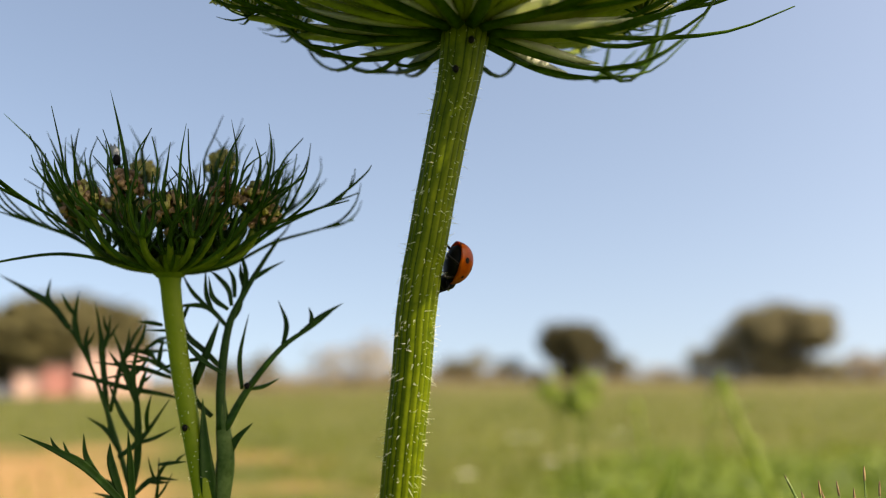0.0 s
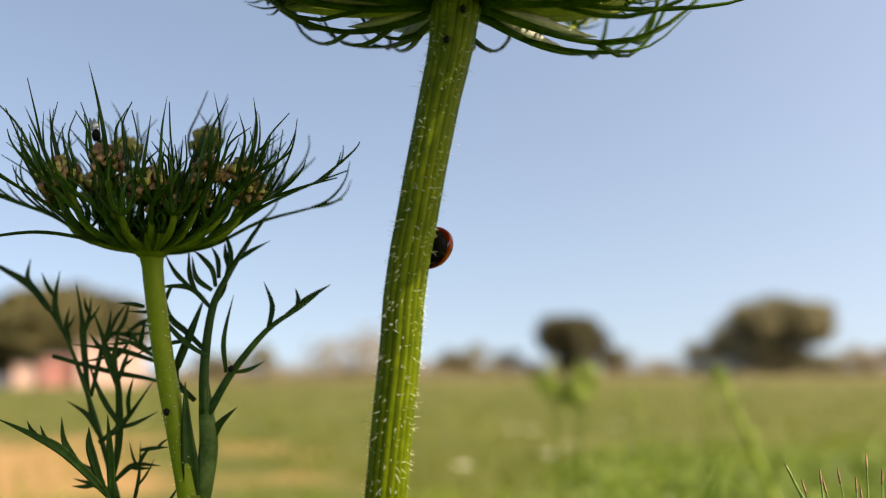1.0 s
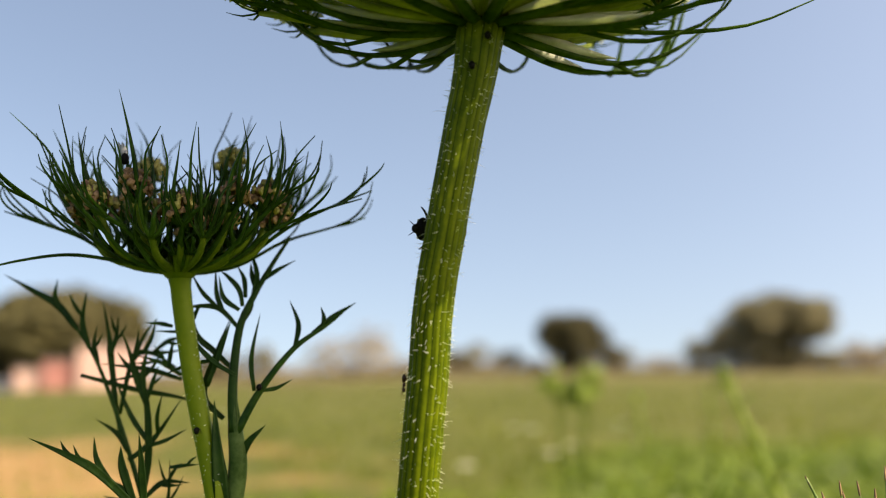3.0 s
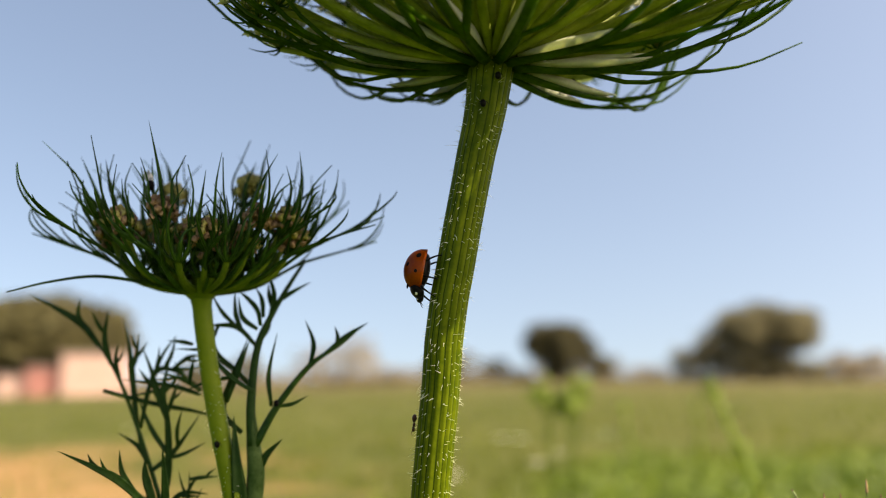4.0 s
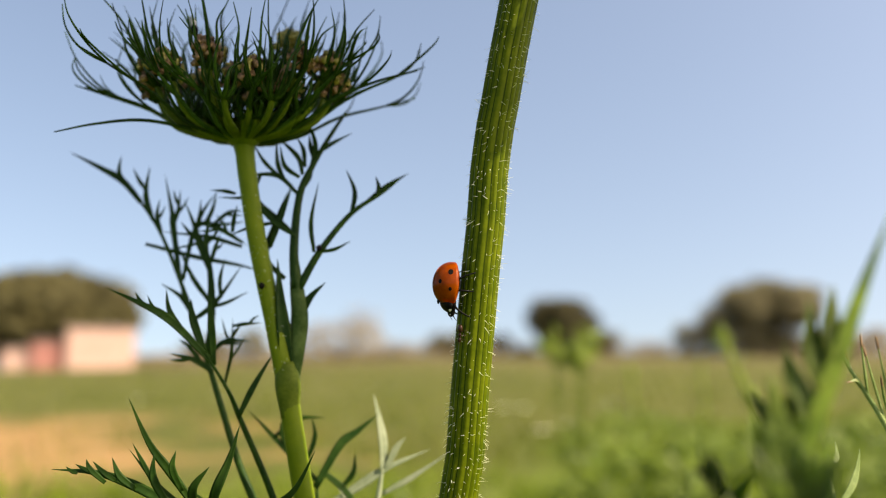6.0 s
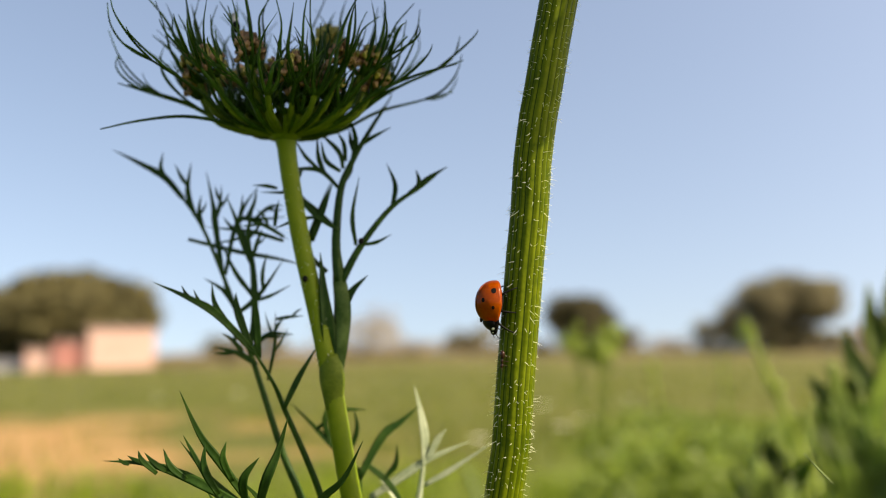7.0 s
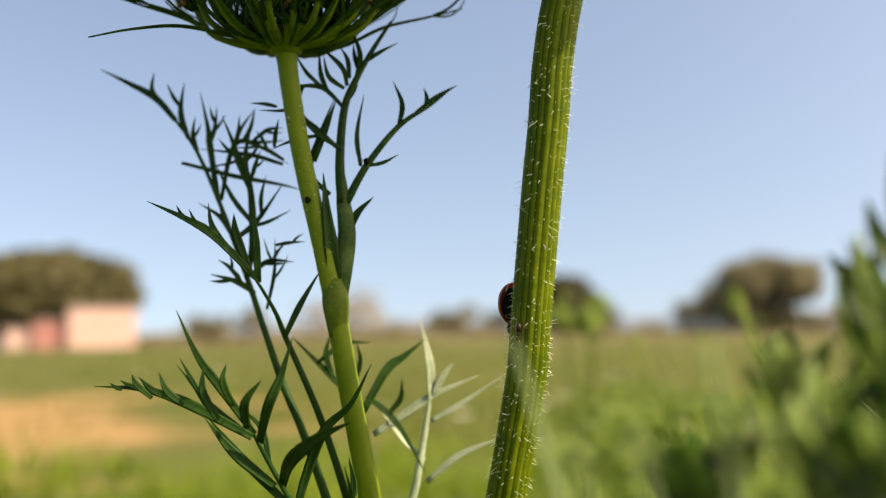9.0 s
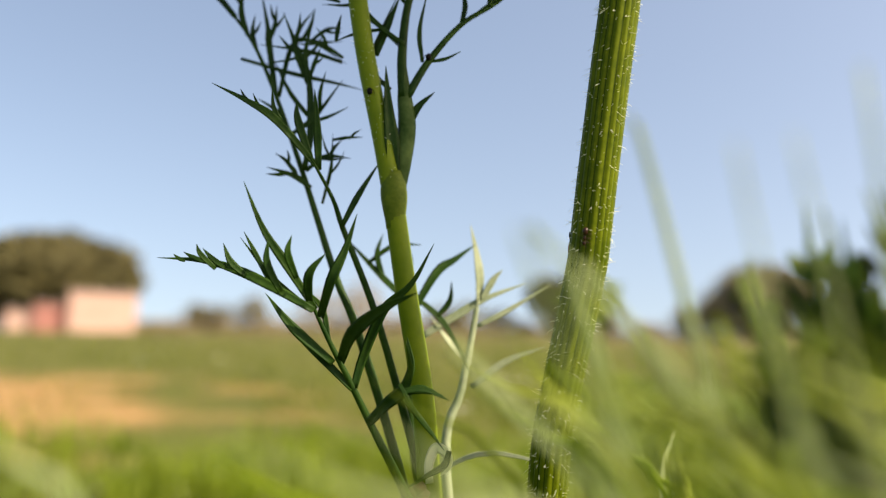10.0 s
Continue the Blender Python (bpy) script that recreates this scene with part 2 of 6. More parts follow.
def ground_material():
    m, n, l, p = nodes_of("meadow_ground")
    geo = n.new("ShaderNodeNewGeometry")
    sep = n.new("ShaderNodeSeparateXYZ")
    l.new(geo.outputs["Position"], sep.inputs[0])

    def noise_at(scale, detail=4.0):
        q = n.new("ShaderNodeTexNoise")
        q.inputs["Scale"].default_value, q.inputs["Detail"].default_value = scale, detail
        l.new(geo.outputs["Position"], q.inputs["Vector"])
        return q.outputs["Fac"]

    def ramp(fac, stops):
        q = n.new("ShaderNodeValToRGB")
        e = q.color_ramp.elements
        while len(e) < len(stops):
            e.new(0.5)
        for i, (pos, col) in enumerate(stops):
            e[i].position, e[i].color = pos, (*col, 1)
        l.new(fac, q.inputs[0])
        return q.outputs[0]

    def maths(op, a, b):
        q = n.new("ShaderNodeMath"); q.operation = op
        for i, v in enumerate((a, b)):
            if isinstance(v, (int, float)):
                q.inputs[i].default_value = v
            else:
                l.new(v, q.inputs[i])
        return q.outputs[0]

    def mixed(fac, a, b):
        q = n.new("ShaderNodeMixRGB")
        l.new(fac, q.inputs[0]); l.new(a, q.inputs[1]); l.new(b, q.inputs[2])
        return q.outputs[0]

    green = ramp(noise_at(1.6), [(0.3, (0.066, 0.080, 0.0163)), (0.7, (0.112, 0.112, 0.029))])
    dry = ramp(noise_at(0.35), [(0.3, (0.128, 0.105, 0.0436)), (0.7, (0.163, 0.131, 0.064))])
    soil = ramp(noise_at(9.0), [(0.3, (0.255, 0.151, 0.0553)), (0.7, (0.337, 0.215, 0.093))])
    # drier grass far out
    far = maths("MULTIPLY", maths("SUBTRACT", sep.outputs["Y"], 8.0), 1 / 40.0)
    far = maths("ADD", far, maths("MULTIPLY", maths("SUBTRACT", noise_at(0.5), 0.5), 0.8))
    q = n.new("ShaderNodeClamp"); l.new(far, q.inputs[0])
    col = mixed(q.outputs[0], green, dry)
    # lusher grass close by
    lush = ramp(noise_at(7.0), [(0.3, (0.058, 0.094, 0.010)), (0.7, (0.106, 0.150, 0.018))])
    near = maths("ADD", maths("MULTIPLY", maths("SUBTRACT", maths("ADD", 2.0, maths("MINIMUM", maths("MAXIMUM", maths("MULTIPLY", sep.outputs["X"], 2.2), 0.0), 1.9)), sep.outputs["Y"]), 0.9), maths("MULTIPLY", maths("SUBTRACT", noise_at(2.2), 0.5), 1.6))
    q = n.new("ShaderNodeClamp"); l.new(near, q.inputs[0])
    col = mixed(q.outputs[0], col, lush)
    # bare orange earth in a patch of the meadow
    dx = maths("MULTIPLY", maths("ADD", sep.outputs["X"], 2.0), 1 / 1.5)
    dy = maths("MULTIPLY", maths("SUBTRACT", sep.outputs["Y"], 2.6), 1 / 1.15)
    d = maths("SQRT", maths("ADD", maths("MULTIPLY", dx, dx), maths("MULTIPLY", dy, dy)), 0)
    bare = maths("SUBTRACT", maths("ADD", 1.05, maths("MULTIPLY", maths("SUBTRACT", noise_at(1.7), 0.5), 3.4)), d)
    q = n.new("ShaderNodeClamp"); l.new(maths("MULTIPLY", bare, 2.0), q.inputs[0])
    col = mixed(q.outputs[0], col, soil)
    l.new(col, p.inputs["Base Color"])
    p.inputs["Roughness"].default_value = 0.95
    p.inputs["Specular IOR Level"].default_value = 0.1
    b_ = n.new("ShaderNodeBump"); b_.inputs["Distance"].default_value = 0.02
    l.new(noise_at(30.0, 6.0), b_.inputs["Height"]); l.new(b_.outputs[0], p.inputs["Normal"])
    return m


GROUND = ground_material()


# ---- building helpers (plants are laid out in millimetres) ----
def mesh_of(name, bm, *mats):
    me = bpy.data.meshes.new(name)
    bm.to_mesh(me)
    bm.free()
    for m in mats:
        me.materials.append(m)
    for p in me.polygons:
        p.use_smooth = True
    return me


def part(name, bm, mats, parent, label=""):
    mats = mats if isinstance(mats, (list, tuple)) else [mats]
    ob = new(name, mesh_of(name, bm, *mats))
    ob.parent = parent
    if label:
        tagged(ob, label)
    return ob


def thing(name, label, category, at=(0, 0, 0), group="", kind=""):
    ob = new(name)
    ob.empty_display_size = 0.01
    ob.location = at
    return tagged(ob, label, category, group, kind)


def V(p):
    return Vector(p) * 0.001


def spline(pts, n=4):
    """Points along a smooth curve through pts."""
    pts = [Vector(p) for p in pts]
    if len(pts) == 2:
        return [pts[0].lerp(pts[1], i / n) for i in range(n + 1)]
    ext = [pts[0] * 2 - pts[1]] + pts + [pts[-1] * 2 - pts[-2]]
    out = []
    for i in range(1, len(ext) - 2):
        a, b, c, d = ext[i - 1:i + 3]
        for k in range(n):
            t = k / n
            out.append(0.5 * (2 * b + (c - a) * t + (2 * a - 5 * b + 4 * c - d) * t * t + (3 * b - a - 3 * c + d) * t ** 3))
    return out + [pts[-1]]


def frames_along(path, up=None):
    """Tangent, side and normal at each point of a path, turning as little as possible."""
    out, nrm = [], None
    for i, p in enumerate(path):
        tan = (path[min(i + 1, len(path) - 1)] - path[max(i - 1, 0)]).normalized()
        if nrm is None:
            nrm = Vector(up) if up is not None else tan.orthogonal()
        nrm = nrm - tan * nrm.dot(tan)
        if nrm.length < 1e-6:
            nrm = tan.orthogonal()
        nrm = nrm.normalized()
        out.append((tan, tan.cross(nrm), nrm))
    return out


def rib_phase(a, ribs):
    """Ribs of uneven width round a stem."""
    return ribs * a + 1.2 * math.sin(2 * a + 1) + 0.8 * math.sin(3 * a) + 0.9 * math.sin(5 * a + 2)


def tube(bm, path, radius, segs=8, ribs=0, depth=0.0, cap=True, flat=1.0, ridge_slot=None):
    """A tube along path; radius: a number or a function of 0..1; ribs: ridges along it."""
    rings = []
    fr = frames_along(path)
    for i, (p, (t, s, nn)) in enumerate(zip(path, fr)):
        u = i / (len(path) - 1)
        r = radius(u) if callable(radius) else radius
        ring = []
        for k in range(segs):
            a = 2 * math.pi * k / segs
            rr = r * (1 + depth * math.cos(rib_phase(a, ribs))) if ribs else r
            ring.append(bm.verts.new(p + s * (math.cos(a) * rr) + nn * (math.sin(a) * rr * flat)))
        rings.append(ring)
    for a, b in zip(rings, rings[1:]):
        for k in range(segs):
            f = bm.faces.new((a[k], a[(k + 1) % segs], b[(k + 1) % segs], b[k]))
            # groove faces take the second, darker colour as painted shade
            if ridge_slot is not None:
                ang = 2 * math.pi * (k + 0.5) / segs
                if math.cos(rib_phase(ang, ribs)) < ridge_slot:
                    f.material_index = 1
    if cap:
        bm.faces.new(rings[0][::-1])
        bm.faces.new(rings[-1])
    return bm


def blade(bm, path, width, thick=0.25, up=(0, -0.3, 1), fold=0.3, start=0.6, slot=0):
    """A leaf segment: a thin folded blade, lens-shaped across, narrowing to a point. width is its half width."""
    fr = frames_along(path, up)
    rings = []
    n = len(path) - 1
    for i, (p, (t, s, nn)) in enumerate(zip(path, fr)):
        u = i / n
        w = width * (start + (1 - start) * min(1.0, u / 0.35)) * (min(1.0, (1 - u) / 0.55) ** 0.8 if u > 0 else 1.0)
        w = max(w, width * 0.05)
        th = thick * (0.4 + 0.6 * w / width)
        rings.append([bm.verts.new(p - s * w + nn * (fold * w)), bm.verts.new(p - s * (w * 0.5) + nn * (fold * w * 0.35 + th * 0.5)),
                      bm.verts.new(p + nn * (th * 0.15)), bm.verts.new(p + s * (w * 0.5) + nn * (fold * w * 0.35 + th * 0.5)),
                      bm.verts.new(p + s * w + nn * (fold * w)), bm.verts.new(p - nn * th)])
    for a, b in zip(rings, rings[1:]):
        for k in range(6):
            f = bm.faces.new((a[k], a[(k + 1) % 6], b[(k + 1) % 6], b[k]))
            f.material_index = slot
    bm.faces.new(rings[0][::-1]).material_index = slot
    bm.faces.new(rings[-1]).material_index = slot
    return bm


def mm(points):
    return [V(p) for p in points]


def lump(bm, c, r, seed, squash=1.0, sub=1, rough=0.25, slot=0):
    """A small uneven ball."""
    got = bmesh.ops.create_icosphere(bm, subdivisions=sub, radius=1.0)
    for v in got["verts"]:
        d = v.co.normalized()
        k = 1 + rough * noise.noise(d * 1.7 + Vector((seed, seed * 0.7, 0)))
        v.co = Vector(c) + Vector((d.x * r * k, d.y * r * k, d.z * r * k * squash))
    for f in {f for v in got["verts"] for f in v.link_faces}:
        f.material_index = slot


def rng(seed):
    return random.Random(seed)


# ---- ground ----
def ground_height(x, y):
    far = min(1.0, max(0.0, y / 50.0))
    dip = 0.032 * min(0.0, x) * far
    return max(dip, -3.0) + 0.012 * noise.noise(Vector((x * 1.1, y * 1.1, 0))) + 0.05 * far * noise.noise(Vector((x * 0.12, y * 0.12, 3)))


def build_ground():
    bm = bmesh.new()
    radii = [0.0] + [0.05 * 1.17 ** i for i in range(72)]
    rings = []
    for r in radii:
        if r == 0:
            rings.append([bm.verts.new((0, 0, ground_height(0, 0)))])
            continue
        ring = []
        for k in range(96):
            a = 2 * math.pi * k / 96
            x, y = r * math.cos(a), r * math.sin(a)
            ring.append(bm.verts.new((x, y, ground_height(x, y))))
        rings.append(ring)
    for k in range(96):
        bm.faces.new((rings[0][0], rings[1][k], rings[1][(k + 1) % 96]))
    for a, b in zip(rings[1:], rings[2:]):
        for k in range(96):
            bm.faces.new((a[k], b[k], b[(k + 1) % 96], a[(k + 1) % 96]))
    ob = new("ground", mesh_of("ground", bm, GROUND))
    tagged(ob, "grassy meadow ground with bare orange earth patches", "ground", kind="structure")


build_ground()


def soft_patch(x, y):
    """True on the bare earth."""
    return math.hypot((x + 2.0) / 1.5, (y - 2.6) / 1.15) < 0.95


def build_meadow_grass():
    r = rng(5)
    verts, faces = [], []
    for _ in range(15000):
        d = 0.5 * (26 / 0.5) ** r.random()
        a = radians(90 + r.uniform(-34, 34)) if r.random() < 0.85 else r.uniform(0, 2 * math.pi)
        x, y = d * math.cos(a), d * math.sin(a)
        if noise.noise(Vector((x * 0.9, y * 0.9, 7))) < -0.25 or (soft_patch(x, y) and r.random() < 0.75):
            continue
        h = r.uniform(0.02, 0.06) * (1.35 if x > 0.2 and d < 4 else 1.0)
        w = r.uniform(0.0012, 0.003) * (1 + 0.3 * d)
        ta, lean = r.uniform(0, 6.283), r.uniform(0.1, 0.8) * h
        z = ground_height(x, y) - 0.004
        sx, sy = math.cos(ta + 1.57) * w, math.sin(ta + 1.57) * w
        lx, ly = math.cos(ta) * lean, math.sin(ta) * lean
        i = len(verts)
        verts += [(x - sx, y - sy, z), (x + sx, y + sy, z), (x + 0.35 * lx - 0.7 * sx, y + 0.35 * ly - 0.7 * sy, z + h * 0.6),
                  (x + 0.35 * lx + 0.7 * sx, y + 0.35 * ly + 0.7 * sy, z + h * 0.6), (x + lx, y + ly, z + h)]
        faces += [(i, i + 1, i + 3, i + 2), (i + 2, i + 3, i + 4)]
    me = bpy.data.meshes.new("meadow_grass")
    me.from_pydata(verts, [], faces)
    me.materials.append(GRASS)
    tagged(new("meadow_grass", me), "short green meadow grass over the field", "grass", kind="stuff")


build_meadow_grass()


def build_lush_grass():
    """Fresh taller grass close to the plants, in clumps."""
    r = rng(6)
    verts, faces = [], []
    for _ in range(700):
        d = 0.45 * (1.9 / 0.45) ** r.random()
        a = radians(90 + r.uniform(-36, 36))
        cx, cy = d * math.cos(a), d * math.sin(a)
        if noise.noise(Vector((cx * 3, cy * 3, 2))) < -0.12:
            continue
        tall_ = r.uniform(0.05, 0.10)
        for _ in range(14):
            x, y = cx + r.gauss(0, 0.02), cy + r.gauss(0, 0.02)
            h, w = tall_ * r.uniform(0.6, 1.1), r.uniform(0.0012, 0.0028)
            ta, lean = r.uniform(0, 6.283), r.uniform(0.15, 0.9) * h
            z = ground_height(x, y) - 0.004
            sx, sy = math.cos(ta + 1.57) * w, math.sin(ta + 1.57) * w
            lx, ly = math.cos(ta) * lean, math.sin(ta) * lean
            i = len(verts)
            verts += [(x - sx, y - sy, z), (x + sx, y + sy, z), (x + 0.3 * lx - 0.8 * sx, y + 0.3 * ly - 0.8 * sy, z + h * 0.6),
                      (x + 0.3 * lx + 0.8 * sx, y + 0.3 * ly + 0.8 * sy, z + h * 0.6), (x + lx, y + ly, z + h)]
            faces += [(i, i + 1, i + 3, i + 2), (i + 2, i + 3, i + 4)]
    me = bpy.data.meshes.new("lush_grass")
    me.from_pydata(verts, [], faces)
    me.materials.append(LUSH)
    tagged(new("lush_grass", me), "fresh bright green grass clumps in the near meadow", "grass", kind="stuff")


build_lush_grass()


# ---- far trees, bushes and the shed ----
def leaf_cloud(blobs, count, size, seed, mat, name):
    """Many small leaf clumps filling lumpy ellipsoids (centre, radii)."""
    r = rng(seed)
    verts, faces = [], []
    weights = [b[1][0] * b[1][1] for b in blobs]
    for _ in range(count):
        c, e = r.choices(blobs, weights)[0]
        d = Vector((r.gauss(0, 1), r.gauss(0, 1), r.gauss(0, 1))).normalized()
        k = r.random() ** 0.4 * (0.85 + 0.35 * noise.noise(d * 2.3 + Vector((seed, 0, 0))))
        p = Vector((c[0] + d.x * e[0] * k, c[1] + d.y * e[1] * k, c[2] + d.z * e[2] * k))
        u = Vector((r.gauss(0, 1), r.gauss(0, 1), r.gauss(0, 0.6))).normalized()
        v = u.orthogonal().normalized()
        s = size * r.uniform(0.5, 1.3)
        i = len(verts)
        verts += [p - u * s, p + v * s * 0.5, p + u * s, p - v * s * 0.5]
        faces.append((i, i + 1, i + 2, i + 3))
    me = bpy.data.meshes.new(name)
    me.from_pydata([tuple(q) for q in verts], [], faces)
    me.materials.append(mat)
    return me


def tree(label, x, y, half, height, seed, crown_low=0.4, lobes=9, mat=None, count=5000, extra=()):
    z = ground_height(x, y)
    ob = thing("acacia_tree", label, "tree", (x, y, z))
    r = rng(seed)
    bm = bmesh.new()
    fork = height * crown_low * 0.7
    tube(bm, spline([(0, 0, -0.1), (0.1, 0, fork * 0.5), (0.02 * half, 0, fork)]), lambda u: height * (0.05 - 0.018 * u), 9)
    part("trunk", bm, BARK, ob)
    blobs = []
    for i in range(lobes):
        a = 6.283 * i / lobes + r.uniform(-0.3, 0.3)
        q = r.uniform(0.35, 0.75)
        bx, by = half * q * math.cos(a), half * 0.8 * q * math.sin(a)
        bz = height * (crown_low + (1 - crown_low) * (0.60 - 0.42 * q * q + r.uniform(-0.08, 0.08)))
        blobs.append(((bx, by, bz), (half * 0.40, half * 0.4, height * (1 - crown_low) * 0.40)))
        if i % 2 == 0:
            bm = bmesh.new()
            tube(bm, spline([(0, 0, fork * 0.9), (bx * 0.4, by * 0.4, (fork + bz) * 0.5), (bx, by, bz)]), lambda u: height * (0.02 - 0.015 * u), 6)
            part("limb", bm, BARK, ob)
    blobs.append(((0, 0, height * 0.78), (half * 0.6, half * 0.45, height * 0.24)))
    blobs += list(extra)
    crown = new("crown", leaf_cloud(blobs, count, half * 0.045 + 0.08, seed, mat or CROWN, "crown"))
    crown.parent = ob
    return ob


def bush(name, label, x, y, half, height, seed, mat, count=900, group=""):
    ob = thing(name, label, "bush", (x, y, ground_height(x, y)), group)
    r = rng(seed)
    blobs = []
    for i in range(6):
        a = 6.283 * i / 6 + r.uniform(-0.4, 0.4)
        bx, by = half * 0.55 * math.cos(a), half * 0.4 * math.sin(a)
        bz = height * r.uniform(0.35, 0.7)
        blobs.append(((bx, by, bz), (half * 0.5, half * 0.45, height * 0.36)))
        bm = bmesh.new()
        tube(bm, spline([(0, 0, -0.05), (bx * 0.5, by * 0.5, bz * 0.6), (bx, by, bz)]), lambda u: 0.05 - 0.035 * u, 5)
        part("branch", bm, BARK, ob)
    c = new("foliage", leaf_cloud(blobs, count, half * 0.05 + 0.07, seed, mat, "foliage"))
    c.parent = ob
    return ob


tree("broad dark acacia with a flat spreading crown beside the shed", -25.2, 56.0, 6.1, 6.9, 11, 0.22, count=14000,
     extra=(((-4.2, 0.3, 1.7), (2.6, 1.8, 1.5)), ((-1.4, 0.3, 2.0), (2.4, 1.8, 1.3)), ((-3.4, 0.6, 2.2), (3.4, 2.4, 2.2)), ((-0.4, 0.8, 2.6), (2.6, 2.0, 1.9)), ((2.6, 0, 3.2), (2.6, 2.2, 1.3)), ((4.4, 0, 3.5), (1.9, 1.8, 1.2)), ((-2.0, 0, 5.6), (3.0, 2.4, 1.3)), ((-6.2, 0, 3.0), (2.4, 2.0, 1.9))))
tree("small dark-crowned acacia at the field's edge", 8.5, 54.7, 2.4, 4.1, 12, 0.16, 7, count=6000,
     extra=(((-1.1, 0, 3.2), (1.25, 1.0, 0.9)), ((0.9, 0, 3.2), (1.4, 1.0, 0.8)), ((-0.5, 0, 1.7), (0.9, 0.9, 1.1)), ((2.4, 0, 1.2), (1.4, 0.9, 0.9)), ((1.9, 0, 2.3), (1.0, 0.9, 0.9)), ((-1.7, 0, 2.5), (0.9, 0.8, 0.9)), ((0.7, 0, 1.3), (1.2, 1.0, 1.2)), ((-0.2, 0, 0.7), (1.0, 0.8, 0.7))))
tree("wide olive-brown acacia with an umbrella crown", 22.3, 54.7, 3.6, 5.4, 13, 0.34, mat=HAZY_OLIVE, count=10000,
     extra=(((-3.4, 0, 2.3), (1.9, 1.5, 1.4)), ((-5.3, 0, 1.3), (1.5, 1.2, 1.2)), ((-1.7, -0.6, 1.5), (1.8, 1.5, 1.5)), ((0.8, 0, 1.0), (1.8, 1.2, 1.0)), ((2.8, 0, 0.8), (1.4, 1.0, 0.8)), ((1.4, 0, 4.2), (2.6, 2.0, 0.75)), ((-1.2, 0, 3.2), (2.0, 1.6, 1.2)), ((0.2, 0, 2.4), (2.6, 1.6, 1.4)), ((-2.8, 0, 2.8), (1.4, 1.2, 1.0)), ((2.4, 0, 2.6), (1.1, 1.0, 0.9)), ((-3.6, 0, 1.2), (1.9, 1.3, 1.3)), ((-0.6, 0, 1.0), (2.2, 1.4, 1.2)), ((-2.2, 0, 3.9), (1.7, 1.4, 0.9))))
bush("bush", "low brownish bush beside the small acacia", 11.6, 54.5, 1.1, 2.0, 21, BUSH, 700)
bush("dry_bush", "half-bare greyish brown bush at the field's edge", -6.0, 55.0, 3.2, 3.7, 22, DRYBUSH, 520)
bush("bush", "low brown-green bush on the horizon", 1.4, 55.0, 1.9, 2.1, 23, BUSH, 900)
bush("bush", "low brown-green bush on the horizon", 4.4, 55.5, 1.2, 1.7, 24, BUSH, 600)
bush("bush", "brown-green bush behind the shed's corner", -13.6, 51.0, 1.7, 1.9, 25, BUSH, 900)
bush("bush", "taller brown-green bush on the horizon", -11.4, 52.5, 1.3, 2.5, 26, BUSH, 800)
bush("dry_bush", "half-bare greyish brown bush at the field's edge", 28.5, 55.5, 2.6, 2.2, 27, DRYBUSH, 800)


def build_hedge():
    r = rng(31)
    blobs = [((x, 58 + r.uniform(-1, 1), ground_height(x, 58) + r.uniform(0.1, 0.4)), (r.uniform(1.2, 2.6), 0.8, r.uniform(0.6, 1.3)))
             for x in [-34 + 2.1 * i for i in range(40)]]
    me = leaf_cloud(blobs, 9000, 0.22, 31, DRYBUSH, "hedge")
    tagged(new("hedge", me), "low dry brown hedgerow along the far field edge", "hedge", kind="stuff")


build_hedge()


def box(bm, x0, y0, z0, x1, y1, z1):
    v = [bm.verts.new((x, y, z)) for x in (x0, x1) for y in (y0, y1) for z in (z0, z1)]
    for f in ((0, 1, 3, 2), (4, 6, 7, 5), (0, 4, 5, 1), (2, 3, 7, 6), (0, 2, 6, 4), (1, 5, 7, 3)):
        bm.faces.new([v[i] for i in f])
    bmesh.ops.recalc_face_normals(bm, faces=bm.faces)


def flat(ob):
    for p in ob.data.polygons:
        p.use_smooth = False
    return ob


